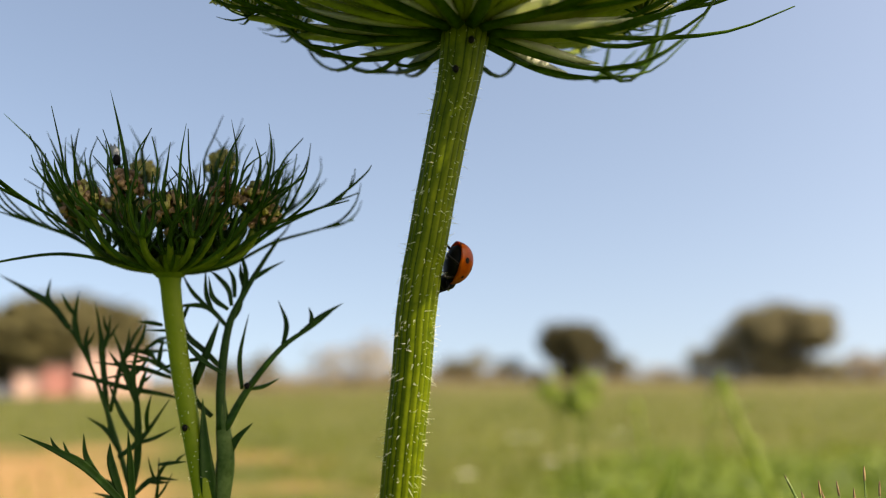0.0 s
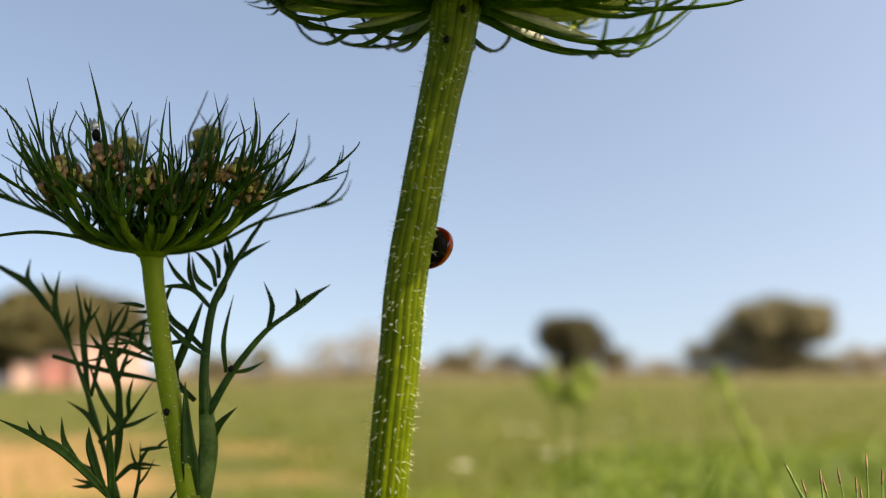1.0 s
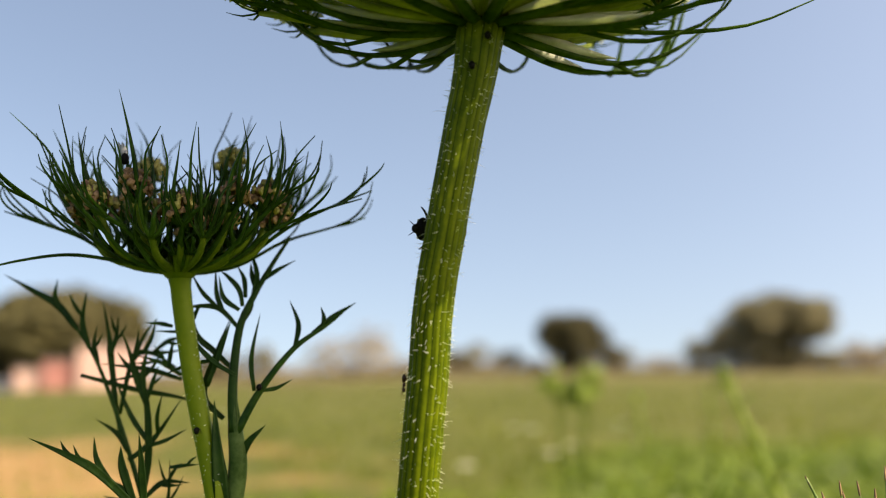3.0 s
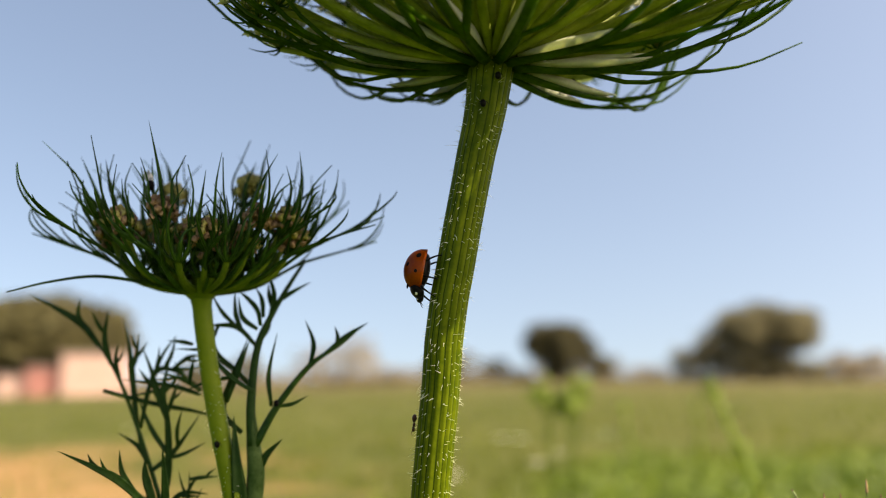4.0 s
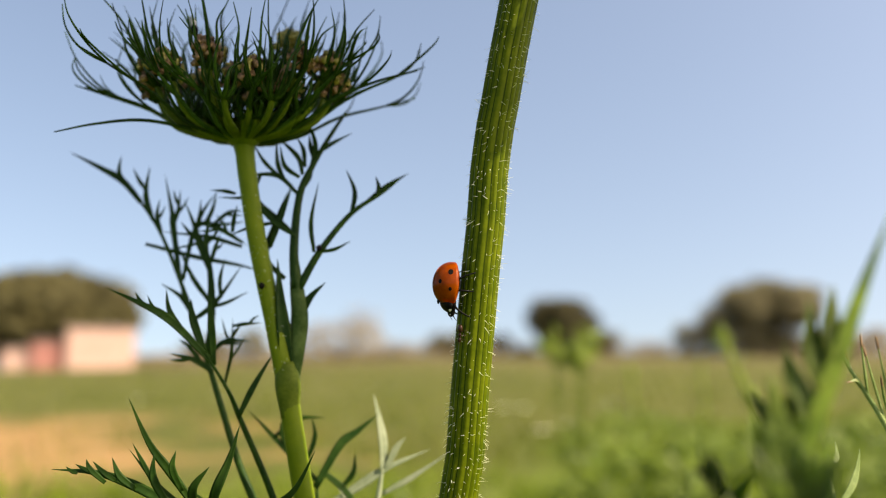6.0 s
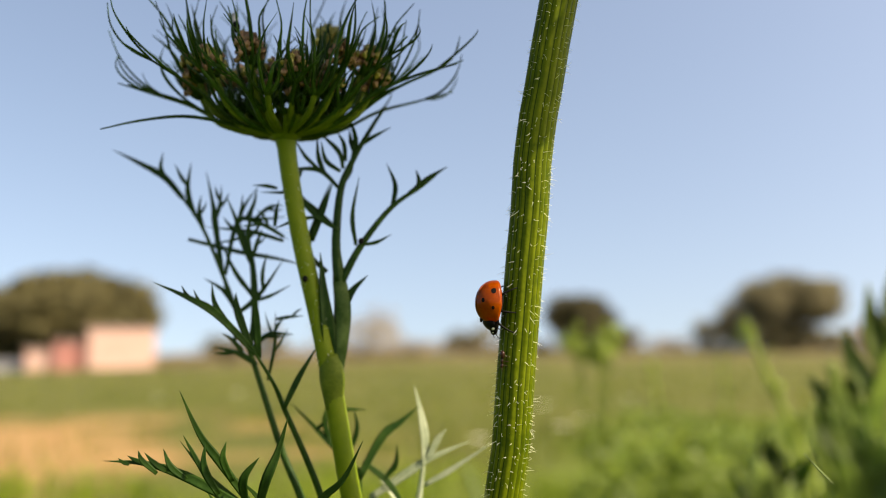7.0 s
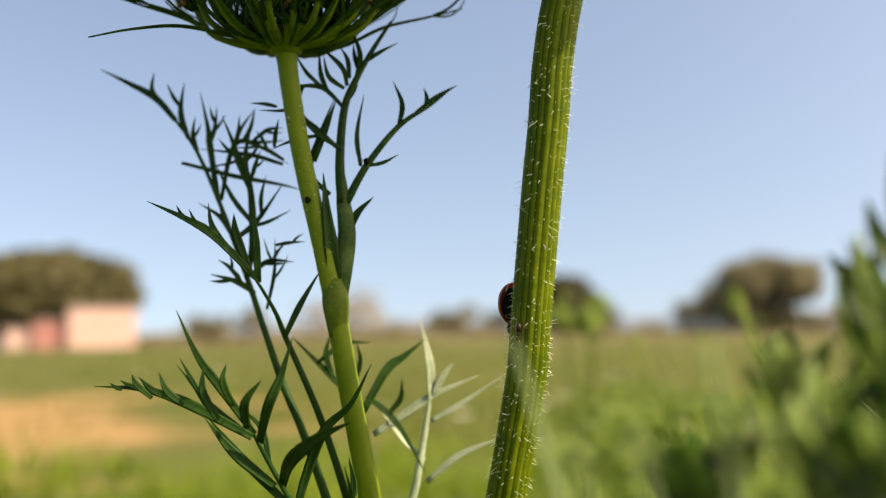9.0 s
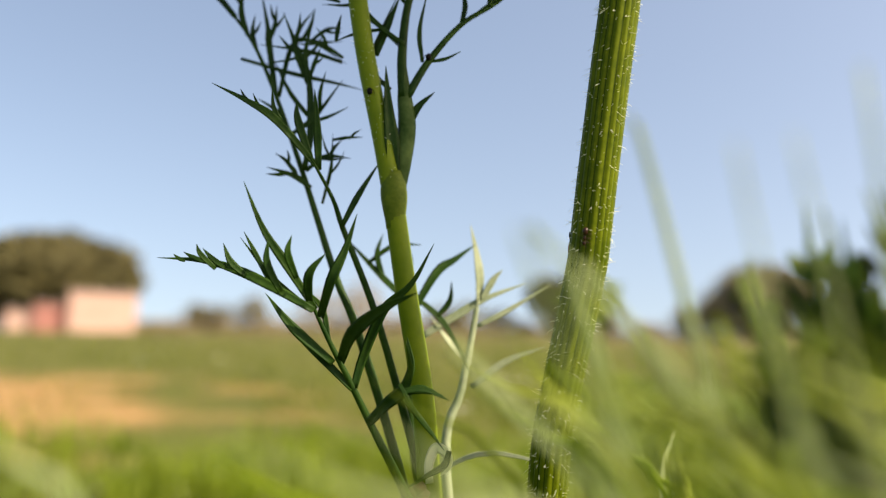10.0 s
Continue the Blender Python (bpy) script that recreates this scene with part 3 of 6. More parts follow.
def build_shed():
    x0, y0 = -21.5, 49.7
    z = ground_height(-19.8, 50) - 0.05
    ob = thing("shed", "small pink plastered shed with a low red lean-to", "shed", (x0, y0, z))
    ob.rotation_euler.z = radians(23)  # its front is turned to the meadow
    for name, m, b in (("front_wall", PINK, (0, 0, 0, 3.8, 0.2, 2.5)), ("back_wall", PINK, (0, 3.6, 0, 3.8, 3.8, 2.5)),
                       ("side_wall", PINK, (3.6, 0.2, 0, 3.8, 3.6, 2.5)), ("side_wall", PINK, (0, 0.2, 0, 0.2, 3.6, 2.5)),
                       ("roof", ROOF, (-0.15, -0.12, 2.5, 3.95, 3.95, 2.6)),
                       ("lean_to_wall", RED, (-1.9, 0.5, 0, -0.01, 0.7, 1.75)), ("lean_to_wall", RED, (-1.9, 0.7, 0, -1.7, 3.4, 1.75)),
                       ("lean_to_roof", ROOF, (-2.0, 0.35, 1.75, -0.02, 3.6, 1.83)),
                       ("store_wall", PINK, (-3.4, 0.9, 0, -1.92, 1.1, 1.3)), ("store_wall", PINK, (-3.4, 1.1, 0, -3.2, 3.2, 1.3)),
                       ("store_roof", ROOF, (-3.5, 0.75, 1.3, -1.95, 3.3, 1.38))):
        bm = bmesh.new()
        box(bm, *b)
        flat(part(name, bm, m, ob))
    hut = thing("hut", "low whitewashed hut beyond the shed", "hut", (-28.9, 50.5, ground_height(-28, 50.5) - 0.05))
    for name, b in (("front_wall", (0, 0, 0, 3.6, 0.2, 0.8)), ("back_wall", (0, 2.8, 0, 3.6, 3.0, 0.8)),
                    ("side_wall", (0, 0.2, 0, 0.2, 2.8, 0.8)), ("side_wall", (3.4, 0.2, 0, 3.6, 2.8, 0.8)), ("roof", (-0.1, -0.1, 0.8, 3.7, 3.1, 0.9))):
        bm = bmesh.new()
        box(bm, *b)
        flat(part(name, bm, WHITEWASH, hut))


build_shed()


# ---- the flowering plant on whose stem the ladybird walks ----
AXIS = [(-17, 0), (-14, 150), (-9.4, 248), (-8.5, 253.5), (-6.7, 263.5), (-5.45, 271), (-4.65, 281), (-4.2, 286), (-3.1, 298), (-2.6, 302), (-2.05, 310),
        (-1.3, 315.5), (-0.4, 320), (0.45, 325), (2.7, 336.5), (3.6, 340), (4.6, 347.5)]


def stem_at(z):
    """The stem's middle at a height of z mm, in mm."""
    x = np.interp(z, [a[1] for a in AXIS], [a[0] for a in AXIS])
    return Vector((float(x), -0.1 * (z - 300), z))


def stem_radius(z):
    return 2.55 + 0.6 * max(0.0, (z - 328) / 19) ** 2.5 + 0.3 * max(0.0, (230 - z) / 230)


def build_hairs(bm, axis, radius, z0, z1, count, seed, long=1.3):
    r = rng(seed)
    for _ in range(count):
        z = r.uniform(z0, z1)
        a = r.uniform(0, 6.283)
        out = Vector((math.cos(a), math.sin(a), 0))
        p = axis(z) + out * (radius(z) * 0.98)
        le = long * r.uniform(0.25, 1.0) ** 1.4 * (1.6 if r.random() < 0.05 else 1.0)
        side = Vector((-out.y, out.x, 0))
        d = (out * r.uniform(0.6, 1.0) + side * r.uniform(-0.5, 0.5) + Vector((0, 0, r.uniform(-0.7, 0.3)))).normalized()
        bend = Vector((r.uniform(-0.3, 0.3), r.uniform(-0.3, 0.3), r.uniform(-0.45, 0.25)))
        path = [V(p), V(p + d * le * 0.35 + bend * le * 0.05), V(p + d * le * 0.7 + bend * le * 0.3), V(p + d * le * 0.95 + bend * le * 0.8)]
        fr = frames_along(path)
        rings = []
        for q, (t, s, nn), w in zip(path, fr, (0.040, 0.029, 0.019, 0.006)):
            rings.append([bm.verts.new(q + (s * math.cos(k * 2.094) + nn * math.sin(k * 2.094)) * w * 0.001) for k in range(3)])
        for x, y in zip(rings, rings[1:]):
            for k in range(3):
                bm.faces.new((x[k], x[(k + 1) % 3], y[(k + 1) % 3], y[k]))


def pinnate(base, out_dir, length, rise, curl, lobes, half_width, r, up=Vector((0, 0, 1)), spread=0.62, droop=0.0, fork=0.34, reach=0.45, strap=0.95):
    """A narrow feathery bract: the mesh of its curved midrib, then those of its linear lobes."""
    side = out_dir.cross(Vector((0, 0, 1))).normalized()
    pts = []
    wob, ph = r.uniform(-1, 1), r.random() * 3
    for i in range(7):
        u = i / 6
        pts.append(base + out_dir * (length * u * (1 - 0.18 * curl * u * u)) + Vector((0, 0, rise * length * u - droop * length * math.sin(u * 3.1) * 0.3 + curl * length * 0.5 * u ** 2.4))
                   + side * (length * 0.08 * wob * (math.sin(u * 3 + ph) - math.sin(ph))))
    path = spline([V(p) for p in pts], 3)
    made = [blade(bmesh.new(), path, half_width * 0.001, 0.00032, up, 0.25, strap)]
    for k in range(lobes):
        u = fork + 0.42 * (k / max(1, lobes - 1))
        i = int(u * (len(path) - 1))
        tan = (path[i + 1] - path[i - 1]).normalized()
        for sg in (1, -1):
            if r.random() < 0.15:
                continue
            le = length * r.uniform(0.7, 1.2) * reach * (1.1 - 0.6 * (u - fork)) * 0.001
            d = (tan + side * sg * spread * r.uniform(0.5, 1.1) + Vector((0, 0, r.uniform(-0.1, 0.12)))).normalized()
            rise_ = Vector((0, 0, 0.12 + 0.45 * curl + r.uniform(-0.15, 0.75)))
            q = path[i]
            made.append(blade(bmesh.new(), spline([q, q + d * le * 0.35, q + (d * 0.7 + rise_ * 0.3 + tan * 0.05) * le, q + (d * 0.92 + rise_ + tan * 0.15) * le], 3), half_width * 0.00072, 0.00026, up, 0.25, 0.9))
    return path, made


def build_main_plant():
    ob = thing("wild_carrot_plant", "tall wild carrot in flower with a ribbed bristly green stem", "plant", (-0.017, 0.03, 0))
    back = Matrix.Translation(-ob.location)

    def add(name, bm, mats, parent=None, label=""):
        if parent is None:
            bmesh.ops.transform(bm, matrix=back, verts=bm.verts)
        o = part(name, bm, mats, parent or ob, label)
        return o

    zs = [0, 40, 80, 120, 160, 200] + [220 + 3.2 * i for i in range(40)] + [347.5]
    bm = bmesh.new()
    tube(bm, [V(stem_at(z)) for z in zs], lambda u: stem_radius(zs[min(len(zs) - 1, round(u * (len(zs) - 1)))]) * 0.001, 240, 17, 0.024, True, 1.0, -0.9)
    stem = add("stem", bm, [RIDGE, GROOVE_SHADE], None, "ribbed yellow-green stem")
    bm = bmesh.new()
    build_hairs(bm, stem_at, stem_radius, 225, 346, 1900, 3, 1.1)
    bmesh.ops.transform(bm, matrix=back, verts=bm.verts)
    hairs = part("hairs", bm, HAIR, stem, "fine white bristles")
    tagged(hairs, kind="stuff")

    top = Vector((4.6, -4.7, 346.5))
    # collar where the bracts leave the stem
    bm = bmesh.new()
    tube(bm, spline(mm([top + Vector((0, 0, -1.5)), top + Vector((0, 0, 0.6)), top + Vector((0, 0, 2.2))])), lambda u: 0.0026 + 0.0004 * math.sin(u * 2.2), 24)
    add("collar", bm, BRACT)
    # bracts: azimuth, length, lobes
    r = rng(8)
    azims = [(4, 42, 2), (21, 44, 3), (44, 45, 2), (78, 36, 2), (112, 34, 2), (140, 36, 3), (166, 42, 2), (188, 42, 3), (216, 41, 2), (246, 40, 3), (282, 43, 2), (312, 45, 3), (340, 43, 2)]
    for a, le, n in azims:
        a = radians(a + r.uniform(-4, 4))
        d = Vector((math.cos(a), math.sin(a), 0))
        away = max(0.0, math.sin(a)) ** 4
        path, (rib, *lobe_list) = pinnate(top + d * 2.6, d, le, 0.01 + 0.03 * away + 0.05 * max(0.0, -math.cos(a)) + r.uniform(-0.02, 0.03), 0.48 - 0.07 * max(0.0, math.cos(a - 0.3)) ** 2 + 0.1 * r.random(), n, r.uniform(0.7, 0.95), r,
                                  spread=0.5, droop=r.uniform(0.05, 0.24) * (1 - 0.6 * away) * (1 - 0.5 * max(0.0, -math.cos(a))), fork=0.24, reach=0.62, strap=1.35)
        b = add("bract", rib, BRACT)
        for bm in lobe_list:
            bmesh.ops.transform(bm, matrix=back, verts=bm.verts)
            part("lobe", bm, BRACT, b)
        # two pale wings stand along the foot of the bract
        side = d.cross(Vector((0, 0, 1)))
        for sg in (1, -1):
            rise_ = (side * sg * 0.8 + Vector((0, 0, 1))).normalized()
            wing = [p + rise_ * 0.00085 for p in path[1:9]]
            bm = blade(bmesh.new(), wing, 0.00105, 0.0001, tuple(Vector((0, 0, 1)) * 0.8 - side * sg), 0.1, 0.35)
            bmesh.ops.transform(bm, matrix=back, verts=bm.verts)
            part("membrane", bm, MEMBRANE, b, "pale membranous bract margin")
    # rays and their white umbellets, five of them added unseen to cast shade
    meshes = []
    for v in range(3):
        q = rng(40 + v)
        bm = bmesh.new()
        for i in range(22):
            a, k = 2.4 * i, 3.9 * math.sqrt((i + 0.5) / 22)
            tip = Vector((math.cos(a) * k, math.sin(a) * k, 3.6 + q.uniform(-0.3, 0.4)))
            tube(bm, spline(mm([(0, 0, 0), tip * 0.55 + Vector((0, 0, 0.2)), tip]), 2), 0.00013, 4)
            for j in range(5):
                b_ = 1.2566 * j + a
                o = Vector((math.cos(b_), math.sin(b_), 0))
                p = tip + Vector((0, 0, 0.25))
                blade(bm, spline(mm([p, p + o * 0.5 + Vector((0, 0, 0.2)), p + o * q.uniform(0.8, 1.15) + Vector((0, 0, 0.15))]), 1), 0.0005, 0.00008, (0, 0, 1), 0.1, 0.5, 1)
        for i in range(7):
            a = 6.283 * i / 7
            o = Vector((math.cos(a), math.sin(a), 0))
            blade(bm, spline(mm([(0, 0, 0), o * 2.5 + Vector((0, 0, 0.6)), o * 4.6 + Vector((0, 0, 2.2))]), 2), 0.00028, 0.00012, (0, 0, 1), 0.2, 0.9, 2)
        meshes.append(mesh_of("umbellet", bm, RAY, PETAL, BRACT))
    n_rays = 118
    low = [(28, 27, 6.5), (40, 33, 9), (12, 25, 5), (-14, 33, 9), (62, 30, 10), (148, 30, 7), (166, 31, 6), (180, 32, 7), (205, 31, 8), (192, 29, 6),
           # these five are added above the view only to keep sun off the ladybird
           (-16, 43, 9.5), (-8, 42, 10), (-24, 42, 9.5), (-20, 37, 10), (-10, 37, 10)]
    for i in range(n_rays + len(low)):
        k = math.sqrt((i + 0.5) / n_rays)
        a = 2.39996 * i
        d = Vector((math.cos(a), math.sin(a), 0))
        rad, hgt = 39 * k + r.uniform(-1.5, 1.5), 28 - 17 * k * k + r.uniform(-1.5, 1.5)
        rad *= 1 - 0.1 * max(0.0, -math.cos(a))
        if i >= n_rays:
            a, rad, hgt = low[i - n_rays]
            a, k = radians(a), 1.0
            d = Vector((math.cos(a), math.sin(a), 0))
        tip = top + d * rad + Vector((0, 0, hgt))
        s0 = top + d * 1.8 * k + Vector((0, 0, 1.0))
        mid_ = top + d * rad * 0.5 + Vector((0, 0, hgt * (0.5 - 0.16 * k)))
        bm = bmesh.new()
        tube(bm, spline(mm([s0, mid_, tip]), 5), lambda u: 0.00068 - 0.00024 * u, 14, 5, 0.12)
        ray = add("ray", bm, RAY)
        um = new("umbellet", meshes[i % 3])
        um.parent = ray
        tilt = (tip - mid_).normalized()
        um.matrix_basis = Matrix.Translation(V(tip) - ob.location) @ (tilt * 0.4 + Vector((0, 0, 1))).to_track_quat("Z", "Y").to_matrix().to_4x4() @ pose(0, 0, 0, 0, 0, r.uniform(0, 360))
    return ob


build_main_plant()


# ---- the plant in bud with its divided leaves ----
def leaf_of(plant, name, mat, rachis, rachis_radius, leaflets, label, back, up=(0, -1, 0.35), teeth=False):
    """A divided leaf: a thin stalk and its leaflets (points, half width) with small side teeth, all in mm."""
    r = rng(len(leaflets) * 7 + 1)
    rachis_radius *= 1.1
    bm = bmesh.new()
    tube(bm, spline(mm(rachis), 5), lambda u: (rachis_radius * (1 - 0.72 * u)) * 0.001, 8, 4, 0.08)
    bmesh.ops.transform(bm, matrix=back, verts=bm.verts)
    leaf = part(name, bm, mat, plant, label)
    for pts, w in leaflets:
        bm = bmesh.new()
        blade(bm, spline(mm(pts), 5), w * 0.001, 0.00022, up, 0.35, 0.7)
        bmesh.ops.transform(bm, matrix=back, verts=bm.verts)
        o = part("leaflet", bm, mat, leaf)
        a, b = Vector(pts[0]), Vector(pts[-1])
        le = (b - a).length
        if not teeth or le < 4.5 or b.x < -60:
            continue
        for k, u in enumerate((0.42, 0.66)):
            if r.random() < 0.45:
                continue
            q = spline(pts, 5)
            c = q[int(u * (len(q) - 1))]
            d = (b - a).normalized()
            side = d.cross(Vector((0, -1, 0))) * (1 if (k + len(pts)) % 2 else -1)
            t_ = (d * 0.8 + side * r.uniform(0.5, 0.8) + Vector((0, r.uniform(-0.3, 0.3), 0.15))).normalized()
            ll = le * r.uniform(0.30, 0.48)
            bm = bmesh.new()
            blade(bm, spline(mm([c, c + t_ * ll * 0.55, c + (t_ + d * 0.25) * ll]), 3), w * 0.0007, 0.0002, up, 0.35, 0.8)
            bmesh.ops.transform(bm, matrix=back, verts=bm.verts)
            part("tooth", bm, mat, o)
    return leaf


def build_bud_plant():
    ob = thing("wild_carrot_in_bud", "young wild carrot with a closed green flower bud and feathery leaves", "plant", (-0.006, 0.016, 0))
    back = Matrix.Translation(-ob.location)

    def add(name, bm, mats, label="", parent=None):
        bmesh.ops.transform(bm, matrix=back, verts=bm.verts)
        return part(name, bm, mats, parent or ob, label)

    axis = [(-6, 16, 0), (-15, 15.5, 150), (-22.0, 15, 215), (-25.0, 15, 240), (-26.3, 15, 252), (-29.2, 15, 267), (-31.5, 15, 280)]
    bm = bmesh.new()
    tube(bm, spline(mm(axis), 5), lambda u: 0.0018 - 0.0003 * u, 20, 9, 0.02)
    add("stem", bm, BUD_STEM, "smooth yellow-green stem")
    upper = [(-31.5, 15, 280), (-33.4, 15, 288.7), (-36.3, 15, 301), (-38.2, 14.6, 312), (-38.9, 14.2, 318)]
    bm = bmesh.new()
    tube(bm, spline(mm(upper), 5), lambda u: 0.00150 - 0.0001 * math.sin(u * 3.14) + 0.0003 * max(0, u - 0.9) * 10, 20, 9, 0.02)
    st = add("upper_stem", bm, BUD_STEM)
    zs, xs = [p[2] for p in upper], [p[0] for p in upper]
    bm = bmesh.new()
    build_hairs(bm, lambda z: Vector((float(np.interp(z, zs, xs)), 14.8, z)), lambda z: 1.45, 282, 317, 260, 9, 0.45)
    tagged(add("hairs", bm, HAIR, "", st), kind="stuff")
    bm = bmesh.new()
    tube(bm, spline(mm([(-31.0, 15, 275.8), (-31.4, 15, 280.2), (-31.8, 15, 284.0)]), 6), lambda u: 0.00138 + 0.00056 * math.sin(u ** 1.25 * 3.14) ** 1.2, 20, 9, 0.02)
    add("node", bm, NODE, "swollen pale green stem node")
    bm = bmesh.new()
    tube(bm, spline(mm([(-31.0, 15.6, 280.5), (-30.3, 15.5, 286), (-29.9, 15.4, 291), (-30.5, 15.3, 296), (-30.8, 15.4, 300.5)]), 4), lambda u: 0.0011 + 0.0006 * math.sin(u * 3.14) - 0.0007 * u, 14, 7, 0.05)
    add("sheath", bm, SHEATH, "grey-green leaf sheath clasping the stem")

    bm = blade(bmesh.new(), spline(mm([(-31.3, 14.6, 281.5), (-31.9, 14.3, 287), (-32.7, 14.2, 293), (-33.3, 14.4, 299.5)]), 5), 0.0011, 0.0002, (0.3, -1, 0), 0.5, 0.6)
    add("sheath_wing", bm, LEAF, "dark folded wing of the leaf sheath")

    bm = bmesh.new()
    for i, (x, z) in enumerate(((-27.4, 239.0), (-26.4, 239.8), (-26.9, 238.0), (-25.8, 238.6))):
        lump(bm, V((x, 13.2, z)), 0.0009, i + 2.0, 1.0, 2, 0.6)
    add("leaf_base", bm, BUDPINK, "brown withered leaf base clasping the stem")
    bm = blade(bmesh.new(), spline(mm([(-25.0, 13.0, 240.4), (-25.2, 12.8, 243.0), (-24.3, 12.8, 245.3), (-22.6, 12.8, 244.4), (-22.4, 12.9, 242.6), (-23.6, 13.0, 241.4)]), 4), 0.0008, 0.0001, (0.3, -1, 0.2), 0.3, 0.7)
    add("leaf_sheath", bm, MEMBRANE, "pale papery leaf sheath")

    L = leaf_of
    L(ob, "upper_leaf", LEAF, [(-30.5, 15, 295), (-31, 15.6, 301.6), (-30.4, 16.2, 309.7), (-28.5, 16.8, 314.7), (-25.8, 17.4, 319.8), (-23.6, 18, 323.5)], 0.75, [
        ([(-28.9, 17, 313.6), (-28.2, 17, 318), (-29.8, 17, 322.5)], 0.45),
        ([(-27.3, 17.2, 317), (-25.4, 17.4, 318.4), (-22.6, 17.5, 320.0)], 0.4),
        ([(-30.3, 17, 310.5), (-28.9, 17, 313.2), (-28.6, 17, 317.5)], 0.4),
        ([(-30.5, 15, 303), (-33.7, 15, 305), (-36.4, 15, 307.7), (-38.5, 15, 311)], 0.4),
        ([(-33.9, 15.2, 305.2), (-37.4, 15.2, 304.6), (-41, 15.2, 303.2)], 0.38),
        ([(-34.8, 16, 301.5), (-33.1, 16, 306.5), (-31.6, 16, 311)], 0.5),
        ([(-30.7, 17, 309.9), (-33.7, 17, 312.8), (-36.9, 17, 313.2), (-39.0, 17, 312.8)], 0.42),
        ([(-33.0, 17, 312.2), (-34.1, 17, 315.0), (-34.4, 17, 318.9)], 0.4),
        ([(-33.9, 17, 313.0), (-36.2, 17, 315.2), (-38.0, 17, 318.2)], 0.35),
        ([(-36.6, 17, 313.3), (-38.6, 17.2, 309.8), (-43.4, 17.4, 309.6)], 0.38),
        ([(-30.1, 16.5, 313.1), (-30.7, 16.5, 315.6), (-32.5, 16.5, 317.6), (-33.5, 16.5, 318.3)], 0.4),
        ([(-29.8, 17, 314.4), (-30.1, 17, 317.2), (-31.2, 17, 319.2)], 0.38),
        ([(-28.7, 17.5, 316.2), (-29.1, 17.5, 318), (-29.3, 17.5, 319.8)], 0.36),
        ([(-30.5, 16, 312.5), (-32.8, 16, 314.3), (-33.6, 16, 317.6)], 0.42),
        ([(-32.7, 17.5, 296.8), (-35.3, 17.5, 299.3), (-35.6, 17.5, 301.7), (-34.2, 17.5, 306.2), (-31.9, 17.5, 311.9)], 0.5),
        ([(-31.4, 18, 303.7), (-34.4, 18, 306.5), (-37.2, 18, 309), (-38.4, 18, 313.3), (-38.9, 18, 314.6)], 0.48),
        ([(-40.8, 18, 310.3), (-42.6, 18, 310.7), (-44.8, 18, 310.9)], 0.36),
        ([(-41.1, 18, 304.2), (-40.9, 18, 306.3), (-40.5, 18, 308.5)], 0.36)],
      "dark green feathery leaf", back)
    L(ob, "side_leaf", LEAF, [(-30.1, 15, 295), (-27.1, 15.8, 300.8), (-22.5, 16.5, 306.8), (-17.9, 17.3, 310.2), (-15.5, 17.8, 312.2)], 0.6, [
        ([(-22.4, 17, 307), (-21.9, 17, 310.4), (-23.3, 17, 314)], 0.42),
        ([(-28.0, 16, 300.8), (-28.6, 16.4, 305.6), (-27.6, 17, 312)], 0.38),
        ([(-18.4, 17.2, 309.9), (-18.2, 17.2, 311.4), (-18.7, 17.2, 313)], 0.36),
        ([(-19.8, 17.1, 309), (-16.6, 17.6, 311.6), (-13.6, 18, 313.6)], 0.5),
        ([(-26.8, 15.8, 300.8), (-24.6, 15.6, 301.2), (-22.4, 15.4, 302.4)], 0.35),
        ([(-29.4, 15.2, 291.2), (-28.4, 15, 293.6), (-26, 14.8, 296)], 0.6)],
      "dark green feathery leaf", back)
